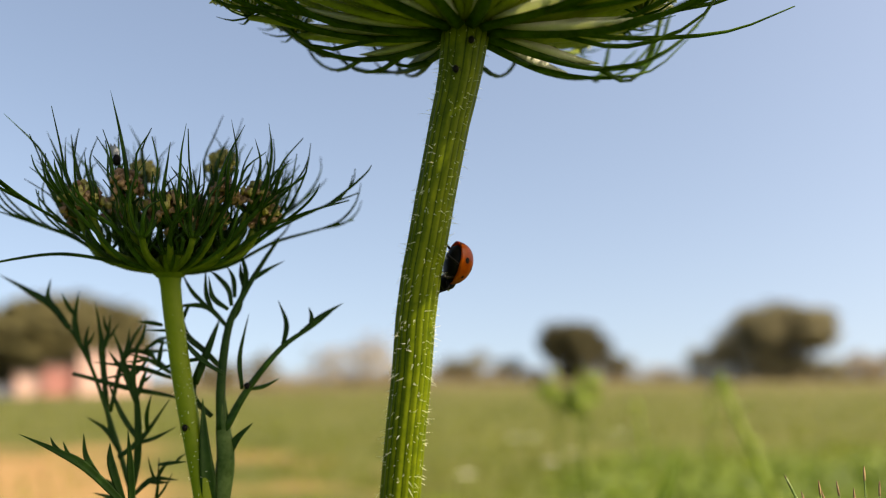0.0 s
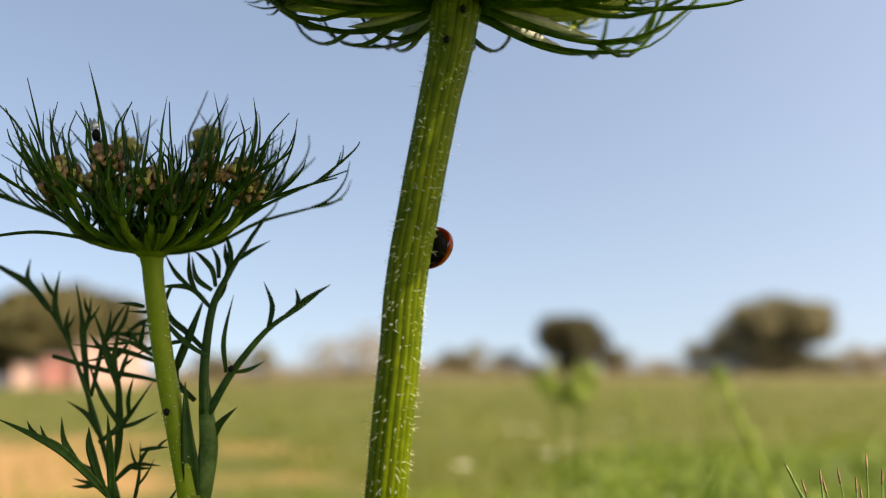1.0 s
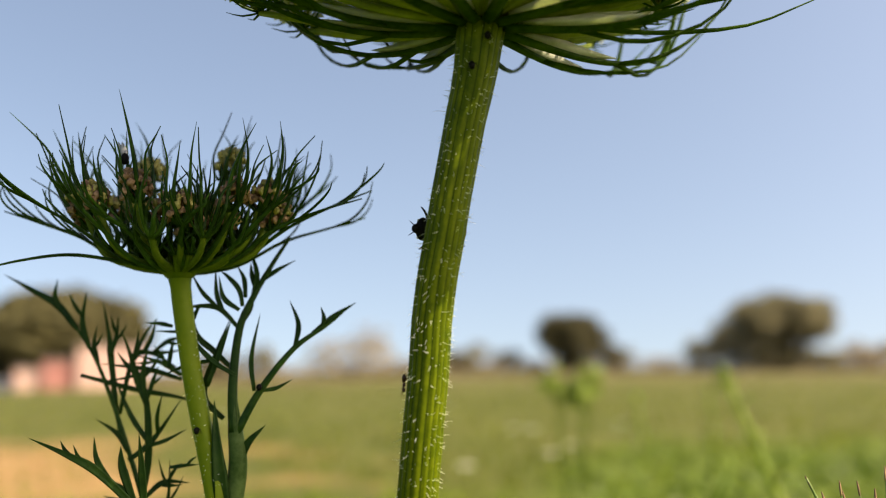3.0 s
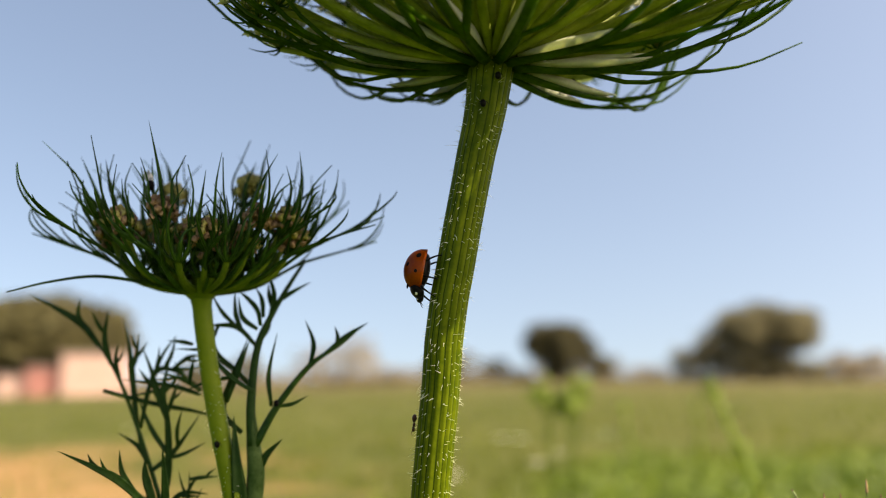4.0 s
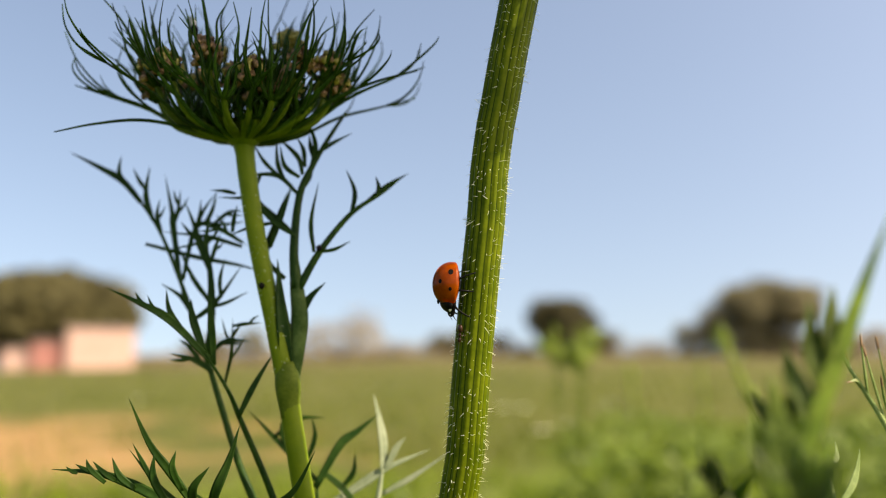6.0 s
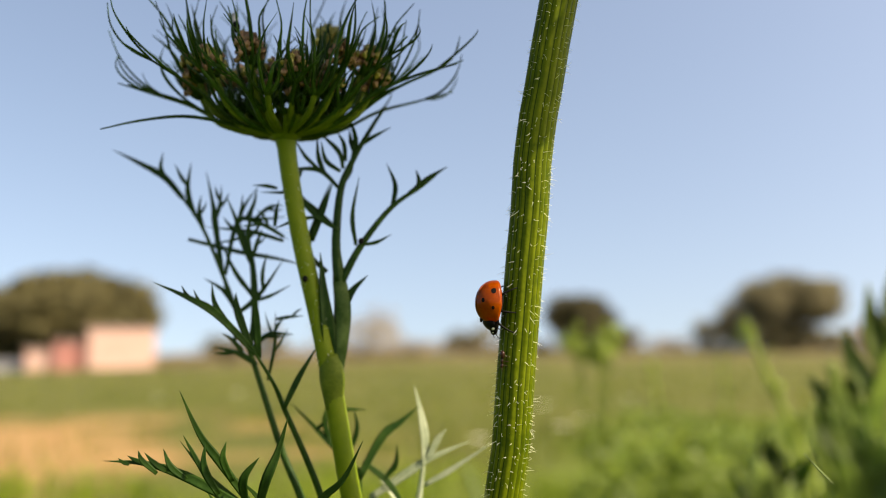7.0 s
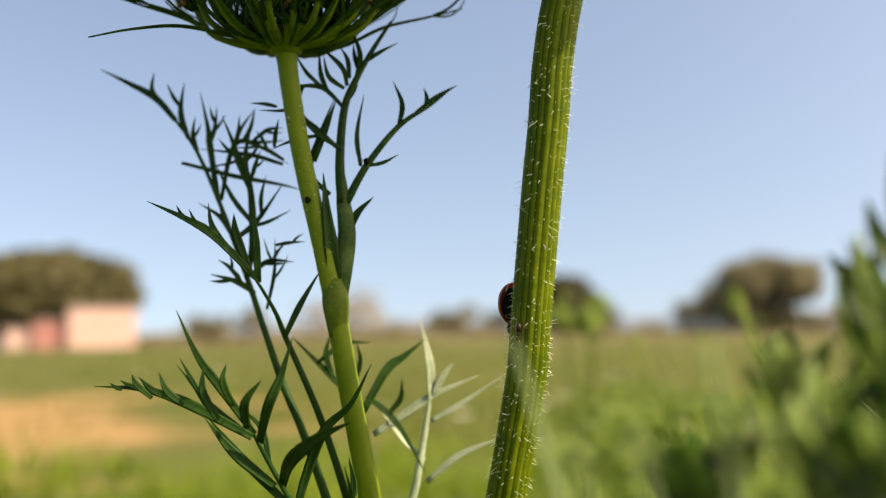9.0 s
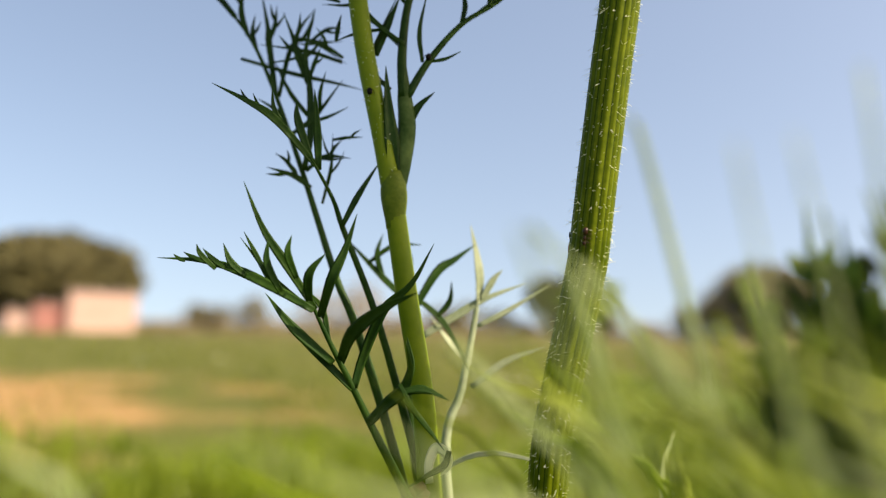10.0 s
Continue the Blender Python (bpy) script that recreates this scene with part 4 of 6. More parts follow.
    L(ob, "rear_leaf", LEAF, [(-17, 19, 200), (-29, 19.5, 240), (-36.2, 20, 260.6), (-39.7, 21.1, 268.2), (-43.3, 22.3, 277.7), (-46.1, 23.4, 285.1), (-50.8, 24.6, 296.8), (-55.5, 25.7, 306.4), (-61.2, 26.9, 313.6)], 0.72, [
        ([(-58.5, 26.3, 310.4), (-62, 27, 314.2), (-66.5, 27.5, 316.8), (-71.5, 28, 319.4)], 0.6),
        ([(-60.6, 27, 312.9), (-62.6, 27, 315.4), (-62.4, 27, 318.6)], 0.45),
        ([(-56.3, 26, 307.4), (-57.6, 26, 311.5), (-57.2, 26, 316.6)], 0.5),
        ([(-54.8, 26, 305.2), (-55.6, 26, 308), (-55.3, 26, 311)], 0.4),
        ([(-51.2, 25, 297.8), (-52.8, 26, 306), (-53.2, 26, 309), (-54.6, 26, 315)], 0.55),
        ([(-52.8, 25.6, 306.2), (-52.0, 25.6, 309), (-51.8, 25.6, 312.5)], 0.4),
        ([(-50.6, 24.8, 297.2), (-49, 25, 305.4), (-46.1, 25, 306.5), (-40.2, 25, 303)], 0.45),
        ([(-47.6, 25, 306.3), (-46.2, 25, 308.8), (-45.6, 25, 312)], 0.4),
        ([(-46, 25, 306.5), (-43.4, 25, 308.5), (-41.2, 25, 308.8)], 0.4),
        ([(-57.0, 25, 303.2), (-48.5, 25, 301), (-42, 25, 299.8), (-37.5, 24, 298.6)], 0.42),
        ([(-47.9, 22, 290.5), (-44.4, 22, 293.4), (-40.4, 22, 299.4)], 0.5),
        ([(-45.3, 22, 285), (-42.5, 22, 287.3), (-38.6, 22, 287.2)], 0.45),
        ([(-44.5, 22, 282.4), (-47.3, 22, 284.2), (-51.4, 22, 285.4)], 0.5),
        ([(-46.6, 22, 284), (-48.4, 22, 286.4), (-50.2, 22, 287.6)], 0.35),
        ([(-45.6, 22, 285), (-44.9, 22, 291.4), (-45.8, 22, 300.5), (-48.6, 22, 306.4)], 0.6),
        ([(-45.6, 22, 299), (-46.3, 22, 303.6), (-45.4, 22, 308.6)], 0.42),
        ([(-48.6, 23.6, 291.6), (-50.4, 23.6, 294.4), (-53.8, 23.6, 296.6)], 0.42),
        ([(-40.7, 23, 302.5), (-44.9, 23, 303.8), (-48.6, 23, 304.4), (-53.6, 23, 305)], 0.42),
        ([(-40.5, 22.5, 303.1), (-43.7, 22.5, 305), (-47.7, 22.5, 306.2)], 0.38),
        ([(-41.3, 20.5, 289.6), (-39.0, 20, 289.9), (-36.7, 20, 290.1)], 0.32),
        ([(-42.6, 21.8, 280), (-41.4, 21, 285.5), (-41.4, 21, 290.8)], 0.3),
        ([(-45.8, 22.5, 298.8), (-47.5, 22.5, 302.9), (-48.4, 22.5, 306), (-50.2, 22.5, 310.2)], 0.5),
        ([(-45.4, 22, 299.8), (-44.7, 22, 302.3), (-44, 22, 304.6)], 0.38)],
      "dark green feathery leaf behind the stem", back, teeth=True)
    L(ob, "middle_leaf", LEAF, [(-26, 18, 240), (-33, 17.5, 262), (-38.6, 16, 275.5), (-40.2, 14.5, 279.8), (-43.4, 13, 285.4)], 0.6, [
        ([(-42.6, 13.3, 284.2), (-48.1, 11.5, 290), (-52, 10.6, 292.4), (-57.2, 10, 294.8)], 0.62),
        ([(-46.6, 12, 288.8), (-48.6, 12, 291.6), (-49.2, 12, 294.8)], 0.42),
        ([(-49.4, 11, 290.7), (-50.7, 11, 292), (-51.6, 11, 293.8)], 0.32),
        ([(-51.3, 11, 291.9), (-52.6, 11, 293), (-53.4, 11, 294.4)], 0.3),
        ([(-38.7, 15, 275.8), (-36.4, 15, 280.6), (-33.6, 15.4, 285.6)], 0.5),
        ([(-43.4, 13, 285.2), (-45.4, 13, 290.5), (-45.8, 13, 293.4)], 0.62),
        ([(-42.2, 13.4, 283.6), (-42.6, 13, 289.6), (-43.2, 12.6, 295.2)], 0.6)],
      "dark green feathery leaf", back)
    L(ob, "front_leaf", LEAF, [(-14, 14, 200), (-24, 9.5, 231), (-28.6, 8, 240.9), (-32.5, 6.9, 248.1), (-35.9, 5.7, 254.6), (-38.7, 4.6, 259.8), (-40.9, 3.4, 264.4)], 0.75, [
        ([(-40.4, 3.4, 263.6), (-44.4, 2.3, 269.4), (-47.2, 1.1, 273.6), (-49.7, 0, 279.4)], 0.6),
        ([(-40.4, 2.0, 263.4), (-45.7, 2.4, 266.1), (-50.5, 3, 268.2), (-55.4, 4, 269.4), (-61.5, 5, 269.7)], 0.68),
        ([(-49.2, 2.4, 267.5), (-51.2, 2, 269.2), (-52.3, 2, 271.6)], 0.5),
        ([(-44.6, 1.6, 265.6), (-46.4, 1, 269.1), (-46.4, 1, 272.4)], 0.55),
        ([(-52.2, 3, 268.5), (-53.8, 3, 269.6), (-55.2, 3, 271)], 0.4),
        ([(-55.0, 4, 269.2), (-56.6, 4, 269.8), (-57.9, 4, 270.5)], 0.35),
        ([(-42.6, 1, 267.4), (-43.7, 0, 270.4), (-43.3, 0, 272.7)], 0.5),
        ([(-40.9, 1.5, 264.6), (-40.9, 0, 267.9), (-38.9, 0, 270.6)], 0.62),
        ([(-40.8, 3.2, 263.4), (-45.9, 3, 267.3), (-50.4, 3, 272.5)], 0.4),
        ([(-39.6, 3, 262.6), (-38.2, 1, 267.2), (-36.6, 1, 271.2), (-35.3, 1, 275.8)], 0.7),
        ([(-36.9, 4.8, 257.1), (-35.1, 0.7, 260.8), (-31.3, -1.7, 263.9), (-27.3, -4, 265.8)], 0.9),
        ([(-35.4, 5.6, 253.4), (-40.8, 6, 258.4), (-44.4, 7, 262), (-47.8, 8, 265.6)], 0.6),
        ([(-35.2, 5.6, 253.6), (-34.2, 6, 257.6), (-31.6, 4.7, 263.9), (-28.1, 3.3, 267.3), (-25.4, 2, 272.4)], 0.68),
        ([(-33, 6.6, 249), (-29.3, 4.5, 253), (-27, 3.6, 253.6), (-23.6, 3, 253.2)], 0.6),
        ([(-29.3, 5, 253), (-27.8, 5, 256.4), (-28.5, 5, 260.4)], 0.55),
        ([(-29.5, 5, 253.3), (-26, 5, 249.4), (-23.2, 5, 246)], 0.4),
        ([(-38.6, 4.6, 259.6), (-40.0, 6, 264), (-43.6, 7, 267.0)], 0.4),
        ([(-53.2, 2.4, 268.3), (-55.1, 2, 270.1), (-55.7, 2, 271.4)], 0.38),
        ([(-46.2, 3, 266.6), (-48.4, 3, 270.6), (-50, 3, 273.3)], 0.34),
        ([(-57.6, 4, 269.3), (-58.4, 4, 269.6), (-59.2, 4, 270.2)], 0.28),
        ([(-33.1, 6.0, 249.1), (-30.7, 4.5, 251.8), (-28.8, 3.0, 253.6), (-27.8, 1.5, 256.2), (-28.5, 0.0, 259.9)], 0.85), ([(-28.7, 0.0, 253.7), (-26.1, 0.0, 254.1), (-22.9, 0.0, 252.8)], 0.5), ([(-29.1, -1.0, 254.7), (-26.9, -1.0, 251.1), (-24.0, -1.0, 247.7)], 0.3), ([(-22.4, 12.0, 245.0), (-23.0, 12.0, 243.1), (-25.3, 12.0, 241.6), (-28.9, 12.0, 239.3)], 0.5), ([(-38.0, 5.0, 256.7), (-43.3, 5.0, 261.0), (-47.1, 5.0, 265.4)], 0.7)],
      "dark green divided leaf with pointed lobes", back)
    L(ob, "pale_leaf", PALE, [(-16, 22, 200), (-22.4, 28, 240), (-20.3, 29, 252), (-18.9, 30, 260), (-18.2, 30, 265), (-18, 30, 268)], 0.8, [
        ([(-18, 30, 266), (-18, 30, 270), (-18.6, 30, 274), (-19.6, 30, 278.6)], 0.85),
        ([(-27, 30, 260.2), (-21.4, 30, 263.8), (-16.9, 30, 266.6), (-10.2, 30, 269.4)], 0.75),
        ([(-17.6, 30, 266.2), (-15.8, 30, 269.6), (-14.2, 30, 271.4)], 0.6),
        ([(-19, 30, 256), (-22.5, 30, 259.5), (-25.6, 30, 263.6)], 0.6),
        ([(-18.6, 32, 252.4), (-13.2, 32, 256.6), (-6.7, 32, 259.2)], 0.6),
        ([(-18, 30, 262.2), (-13.4, 30, 264.7), (-6.4, 30, 269.2)], 0.5),
        ([(-23.5, 26, 240), (-16.1, 22, 243.4), (-4.5, 18, 242)], 0.45)],
      "pale glaucous green leaf", back, (0.45, -0.7, 0.5))
    L(ob, "low_leaf", LEAF, [(-16, 19, 200), (-27, 24, 240), (-28, 25, 258), (-28.2, 25.6, 264.6)], 0.7, [
        ([(-28.4, 25, 264), (-24.8, 27, 270.4), (-22, 28, 272.6), (-18.8, 29, 275.2)], 0.75),
        ([(-28, 28, 266.4), (-23.4, 28, 262.4), (-18.6, 28, 254.2)], 0.55),
        ([(-24.5, 28, 263.6), (-22.6, 28, 266.0), (-22.4, 28, 269.2)], 0.5),
        ([(-28.2, 27, 264.6), (-34.1, 28, 270.1), (-40, 28, 276)], 0.55),
        ([(-33.2, 28, 269.2), (-34.4, 28, 273), (-33.6, 28, 276.4)], 0.5),
        ([(-30.6, 28, 267), (-29, 28, 271.6), (-29.6, 28, 275)], 0.45),
        ([(-35.8, 28, 271.6), (-31.6, 28, 274.6), (-27.4, 28, 274.8)], 0.45)],
      "grey-green feathery leaf low on the stem", back)

    # the bud: a bowl of feathery bracts round short rays and closed umbellets
    base = Vector((-38.9, 14.2, 317.6))
    r = rng(21)
    bm = bmesh.new()
    tube(bm, spline(mm([base + Vector((0, 0, -0.6)), base + Vector((0, 0, 0.5)), base + Vector((0, 0, 1.6))]), 3), lambda u: 0.0017 + 0.0011 * math.sin(u * 2.4), 16)
    add("receptacle", bm, BUDRAY)
    up_ = Vector((0, 0, 1))

    def linear(p, d, le, lift, w, sway):
        """A thread-like lobe that leaves p along d, turns upwards and hooks at its tip."""
        q = [p, p + d * le * 0.33 + up_ * lift * le * 0.03 - sway * le * 0.04, p + d * le * 0.60 + up_ * lift * le * 0.18 - sway * le * 0.03,
             p + d * le * 0.78 + up_ * lift * le * 0.46 + sway * le * 0.08, p + d * le * 0.84 + up_ * lift * le * 0.86 + sway * le * 0.26]
        return blade(bmesh.new(), spline(mm(q), 3), w * 0.001, 0.0002, (0, 0, 1), 0.25, 1.1)

    # bracts: azimuth, length, how far they rise
    for az, le, steep in ((2, 30, 0.12), (14, 28, 0.0), (30, 26, 0.36), (52, 26, 0.24), (75, 24, 0.36), (98, 25, 0.26), (122, 23, 0.28), (146, 25, 0.16), (168, 28, 0.04), (176, 29, 0.02), (190, 27, -0.22),
                          (206, 26, 0.16), (222, 22, 0.36), (246, 17, 0.2), (292, 16, 0.25), (316, 22, 0.40), (332, 25, 0.26), (347, 28, 0.04)):
        a = radians(az + r.uniform(-5, 5))
        d = Vector((math.cos(a), math.sin(a), 0))
        side = d.cross(up_)
        drooping = steep < 0
        le *= 0.94
        p0 = base + d * 1.2 + up_ * 0.2
        wob = r.uniform(-1, 1)
        if drooping:
            pts = [p0, p0 + d * le * 0.3 + up_ * 1.7, p0 + d * le * 0.55 + up_ * 2.4, p0 + d * le * 0.8 + up_ * 1.4, p0 + d * le * 1.02 - up_ * 0.2]
        else:
            pts = [p0, p0 + d * le * 0.26 + up_ * le * (0.05 + 0.03 * steep), p0 + d * le * (0.52 - 0.06 * steep) + side * le * 0.05 * wob + up_ * le * (0.20 + 0.20 * steep),
                   p0 + d * le * (0.78 - 0.26 * steep) + side * le * 0.03 * wob + up_ * le * (0.29 + 0.42 * steep),
                   p0 + d * le * (1.0 - 0.44 * steep) - side * le * 0.10 * wob + up_ * le * (0.36 + 0.60 * steep)]
        path = spline(mm(pts), 5)
        b = add("bract", blade(bmesh.new(), path, 0.00052, 0.0003, (0, 0, 1), 0.25, 1.3), BUDBRACT)
        if drooping:
            continue
        for k, u in enumerate((0.48, 0.66, 0.84)):
            i = int(u * (len(path) - 1))
            q, t_ = path[i] * 1000, (path[i + 1] - path[i - 1]).normalized()
            for sg in (1, -1):
                if r.random() < 0.3:
                    continue
                ll = le * r.uniform(0.32, 0.55) * (1.08 - 0.13 * k)
                e = (t_ + side * sg * r.uniform(0.3, 0.8) + up_ * r.uniform(-0.06, 0.16)).normalized()
                add("lobe", linear(q, e, ll * 0.92, r.uniform(0.1, 0.8), r.uniform(0.2, 0.32), side * sg * r.uniform(-1.2, 1.2)), BUDBRACT, "", b)
    # a bracteole that stands out, where the fly sits
    bm = blade(bmesh.new(), spline(mm([base + Vector((-3.6, -2.6, 7.5)), (-44.6, 10.2, 329.5), (-45.4, 9.6, 333), (-45.7, 9.4, 338)]), 4), 0.0004, 0.0002, (0.2, -1, 0), 0.3, 1.2)
    add("bracteole", bm, BUDBRACT)
    bud_meshes = []
    for v in range(4):
        bm = bmesh.new()
        lump(bm, Vector((0, 0, 0)), 0.00046, 5.3 * v, 1.2, 2, 1.0)
        bud_meshes.append(mesh_of("floret", bm, BUDPINK if v % 2 else BUDLUMP))
    # closed umbellets: azimuth, distance from the middle, height of the cup, length of its bracteoles
    cups = [(244, 9.0, 10.0, 13.0), (214, 12.0, 8.6, 13.0), (288, 9.5, 6.6, 11.5), (322, 12.0, 8.8, 12.0), (340, 14.0, 9.2, 12.0), (190, 14.0, 9.0, 13.0), (266, 11.0, 4.6, 9.0), (304, 11.6, 4.8, 9.0),
            (262, 4.0, 7.4, 7.5), (328, 5.0, 7.4, 8.0), (12, 13.2, 9.4, 11.5), (44, 7.5, 15.6, 10.5), (30, 13.6, 8.8, 12.0), (90, 12.0, 9.2, 12.0), (134, 10.0, 14.6, 10.5), (112, 6.5, 8.6, 10.0),
            (152, 12.6, 9.6, 12.0), (172, 6.5, 8.4, 8.0), (174, 14.8, 7.6, 11.0), (352, 14.6, 6.8, 11.0),
            (205, 9.5, 3.8, 7.0), (345, 9.5, 3.8, 7.0), (282, 6.0, 3.0, 5.0), (92, 9.0, 4.8, 8.0), (140, 10.0, 4.8, 8.0), (38, 10.0, 4.8, 8.0), (70, 5.0, 4.2, 7.0),
            (20, 4.6, 2.6, 4.5), (340, 5.0, 2.2, 4.0), (310, 4.2, 4.4, 4.5), (230, 4.6, 2.4, 4.0), (200, 5.0, 2.4, 4.5), (160, 4.6, 2.6, 5.0), (115, 6.0, 3.0, 6.0), (255, 6.6, 3.4, 5.0), (300, 7.0, 3.0, 5.0), (180, 7.0, 4.8, 5.5), (0, 7.0, 4.8, 5.5), (326, 9.0, 5.6, 9.0), (298, 8.0, 5.2, 8.0), (336, 10.5, 4.4, 8.0)]
    for i, (az, rad, hgt, tall_) in enumerate(cups):
        a = radians(az)
        d = Vector((math.cos(a), math.sin(a), 0))
        rad *= 0.96
        tip = base + d * rad + up_ * hgt
        bm = bmesh.new()
        tube(bm, spline(mm([base + d * 0.9 + up_ * 0.3, base + d * rad * 0.74 + up_ * hgt * 0.34, tip]), 5), lambda u: 0.00052 - 0.0001 * u, 10, 5, 0.06)
        ray = add("ray", bm, BUDRAY)
        axis_ = (d * 0.030 * rad + up_).normalized()
        m = 7
        for j in range(m):
            b_ = 6.283 * j / m + r.uniform(-0.3, 0.3)
            o = (Vector((math.cos(b_), math.sin(b_), 0)) + d * 0.15).normalized()
            h = tall_ * r.uniform(0.45, 1.12)
            bow = r.uniform(1.9, 2.5)
            flare = r.uniform(-0.14, 0.30) * h
            twist = o.cross(up_) * r.uniform(-3.6, 3.6)
            bm = bmesh.new()
            blade(bm, spline(mm([tip + o * 0.4 - axis_ * 0.9, tip + o * bow * 0.72 + axis_ * 0.3, tip + o * bow * 1.1 + axis_ * h * 0.34, tip + o * (bow * 0.95 + flare * 0.25) + twist * 0.25 + axis_ * h * 0.68,
                                 tip + o * (bow + flare) + twist + axis_ * h]), 3), r.uniform(0.24, 0.42) * 0.001, 0.0002, tuple(-o), 0.3, 1.4)
            add("bracteole", bm, BUDBRACT, "", ray)
        m = 44 if hgt > 5 else 0
        for j in range(m):
            b_, q = 2.4 * j, 2.05 * math.sqrt((j + 0.5) / m)
            c = tip + Vector((math.cos(b_) * q, math.sin(b_) * q, 0)) + axis_ * (3.4 + 1.2 * (hgt > 12) - 0.45 * q * q + r.uniform(-0.4, 0.4) - 1.5 * (j % 3 == 2))
            # tall rear cups get only the yellow florets: sunlight painted by colour
            o = new("floret", bud_meshes[(hgt < 12 and (i % 3 == 0 or j % 3 > 0)) + 2 * (j % 2)])
            o.parent = ray
            o.matrix_basis = Matrix.Translation(V(c) - ob.location) @ pose(0, 0, 0, r.uniform(-30, 30), r.uniform(-30, 30), r.uniform(0, 360))
    return ob


build_bud_plant()


# ---- the weeds and grass beside the camera ----
def lobed_leaf(path, half, lobes, r, up=(0, -1, 0.4), w=1.0):
    """A feathery leaf: its midrib, then its blunt lobes either side; half: length of the longest lobe in mm."""
    made = [blade(bmesh.new(), path, w * 0.0008, 0.0003, up, 0.2, 0.9)]
    n = len(path) - 1
    for k in range(lobes):
        u = 0.10 + 0.82 * k / lobes
        i = max(1, min(n - 1, int(u * n)))
        tan = (path[i + 1] - path[i - 1]).normalized()
        side = tan.cross(Vector(up)).normalized()
        for sg in (1, -1):
            le = half * (1.1 - 0.7 * u) * r.uniform(0.75, 1.15) * 0.001
            d = (tan * 0.9 + side * sg * r.uniform(0.45, 0.75) + Vector((r.uniform(-0.2, 0.2), r.uniform(-0.3, 0.3), r.uniform(-0.1, 0.2)))).normalized()
            e = (d + tan * 0.7).normalized()
            q = path[i]
            made.append(blade(bmesh.new(), spline([q, q + d * le * 0.5, q + d * le * 0.55 + e * le * 0.5], 3), w * 0.001, 0.0003, up, 0.25, 0.6))
    return made


def build_weed():
    """A leafy weed that sways beside the lens; its own origin lies at its root."""
    ob = thing("leafy_weed", "bright green weed with feathery lobed leaves swaying in the wind", "plant", (0.004, -0.045, 0.0))
    r = rng(61)
    tip = Vector((17, 0, 297))

    def at(dx, dz, dy=0.0):
        return tip + Vector((dx, dy, dz))

    def top(dx, dz, dy=0.0):
        # the top shoot leans with the wind
        return at(dx + 0.14 * dz, dz, dy)

    bm = bmesh.new()
    tube(bm, spline(mm([(0, 0, 0), (3, 0, 130), (7, 0, 230), top(-9.0, -32), top(-5.6, -22)]), 6), lambda u: 0.0015 - 0.0009 * u, 10, 5, 0.05)
    part("stem", bm, FERN, ob)
    # the top leaf: a long tip and lobes that stand close to it
    bm = blade(bmesh.new(), spline(mm([top(-6, -24), top(-4.4, -16.0), top(-2.9, -10.4), top(-1.5, -5.2), top(0.0, 0.0)]), 5), 0.0009, 0.0003, (0.2, -1, 0.2), 0.25, 0.8)
    leaf = part("leaf", bm, FERN, ob)
    for dx, dz, ex, ez, w in ((-3.4, -12.0, -4.5, -6.0, 0.8), (-4.0, -14.5, -6.8, -7.2, 0.85), (-4.7, -16.4, -8.3, -10.8, 0.8), (-5.6, -22.5, -9.7, -13.4, 1.15), (-5.8, -24.0, -11.4, -16.4, 1.0)):
        a, b = top(dx, dz), top(dx + (ex - dx) * 0.7, ez, r.uniform(-1.5, 1.5))
        m = a.lerp(b, 0.5) + Vector((0.5 if ex < dx else -0.5, 0, 0.3)) * -0.8
        part("lobe", blade(bmesh.new(), spline(mm([a, m, b]), 4), w * 0.00135, 0.0003, (0.2, -1, 0.2), 0.25, 0.7), FERN, leaf)
    # lobed fronds down the shoot, leaning out to one side: tip and depth
    for dx, dz, dy in ((-9.6, -13.6, 2), (-11.6, -17.0, -6), (-13.6, -19.4, 3), (-15.4, -22.2, -9), (-17.6, -24.2, 1), (-19.6, -27.4, -7), (-22.4, -31.0, -2),
                       (-14.6, -22.0, -10), (-17.4, -26.0, 4), (-16.0, -27.0, -4), (-19.4, -29.0, -11), (-19.0, -31.5, -8), (-19.6, -33.5, 3), (-25.6, -35.5, -8), (-22.0, -26.5, -3), (-24.6, -29.6, 2), (-17.0, -20.0, -3), (-26.0, -32.5, -4), (-18.6, -22.6, -8), (-21.0, -25.0, 3)):
        top_ = at(dx + 0.2 * (dz + 12), dz, dy)
        le = r.uniform(17, 22) * (0.6 if dz > -21 else 1.0)
        lean = r.uniform(0.12, 0.32)
        low = top_ + Vector((lean * le * 0.9, r.uniform(-2, 3), -le))
        foot = Vector((low.x * 0.3 + 4.5, low.y * 0.3, low.z - 60))
        path = spline(mm([foot, low, low.lerp(top_, 0.45) + Vector((0.9, 0, -0.4)), top_]), 8)
        rib, *lobes = lobed_leaf(path[8:], 6.0, 7, r, (r.uniform(-0.7, 0.7), -1, r.uniform(0.1, 0.9)), 0.95)
        part("stalk", tube(bmesh.new(), path[:9], 0.0006, 6), FERN, ob)
        leaf = part("leaf", rib, FERN, ob)
        for bm in lobes:
            part("lobe", bm, FERN, leaf)
    bm = bmesh.new()
    lump(bm, V(at(-20.8, -30.0, 0)), 0.0010, 3, 0.8, 2, 0.8)
    part("withered_head", bm, WITHERED, ob, "dark withered flower head")
    return ob


weed = build_weed()


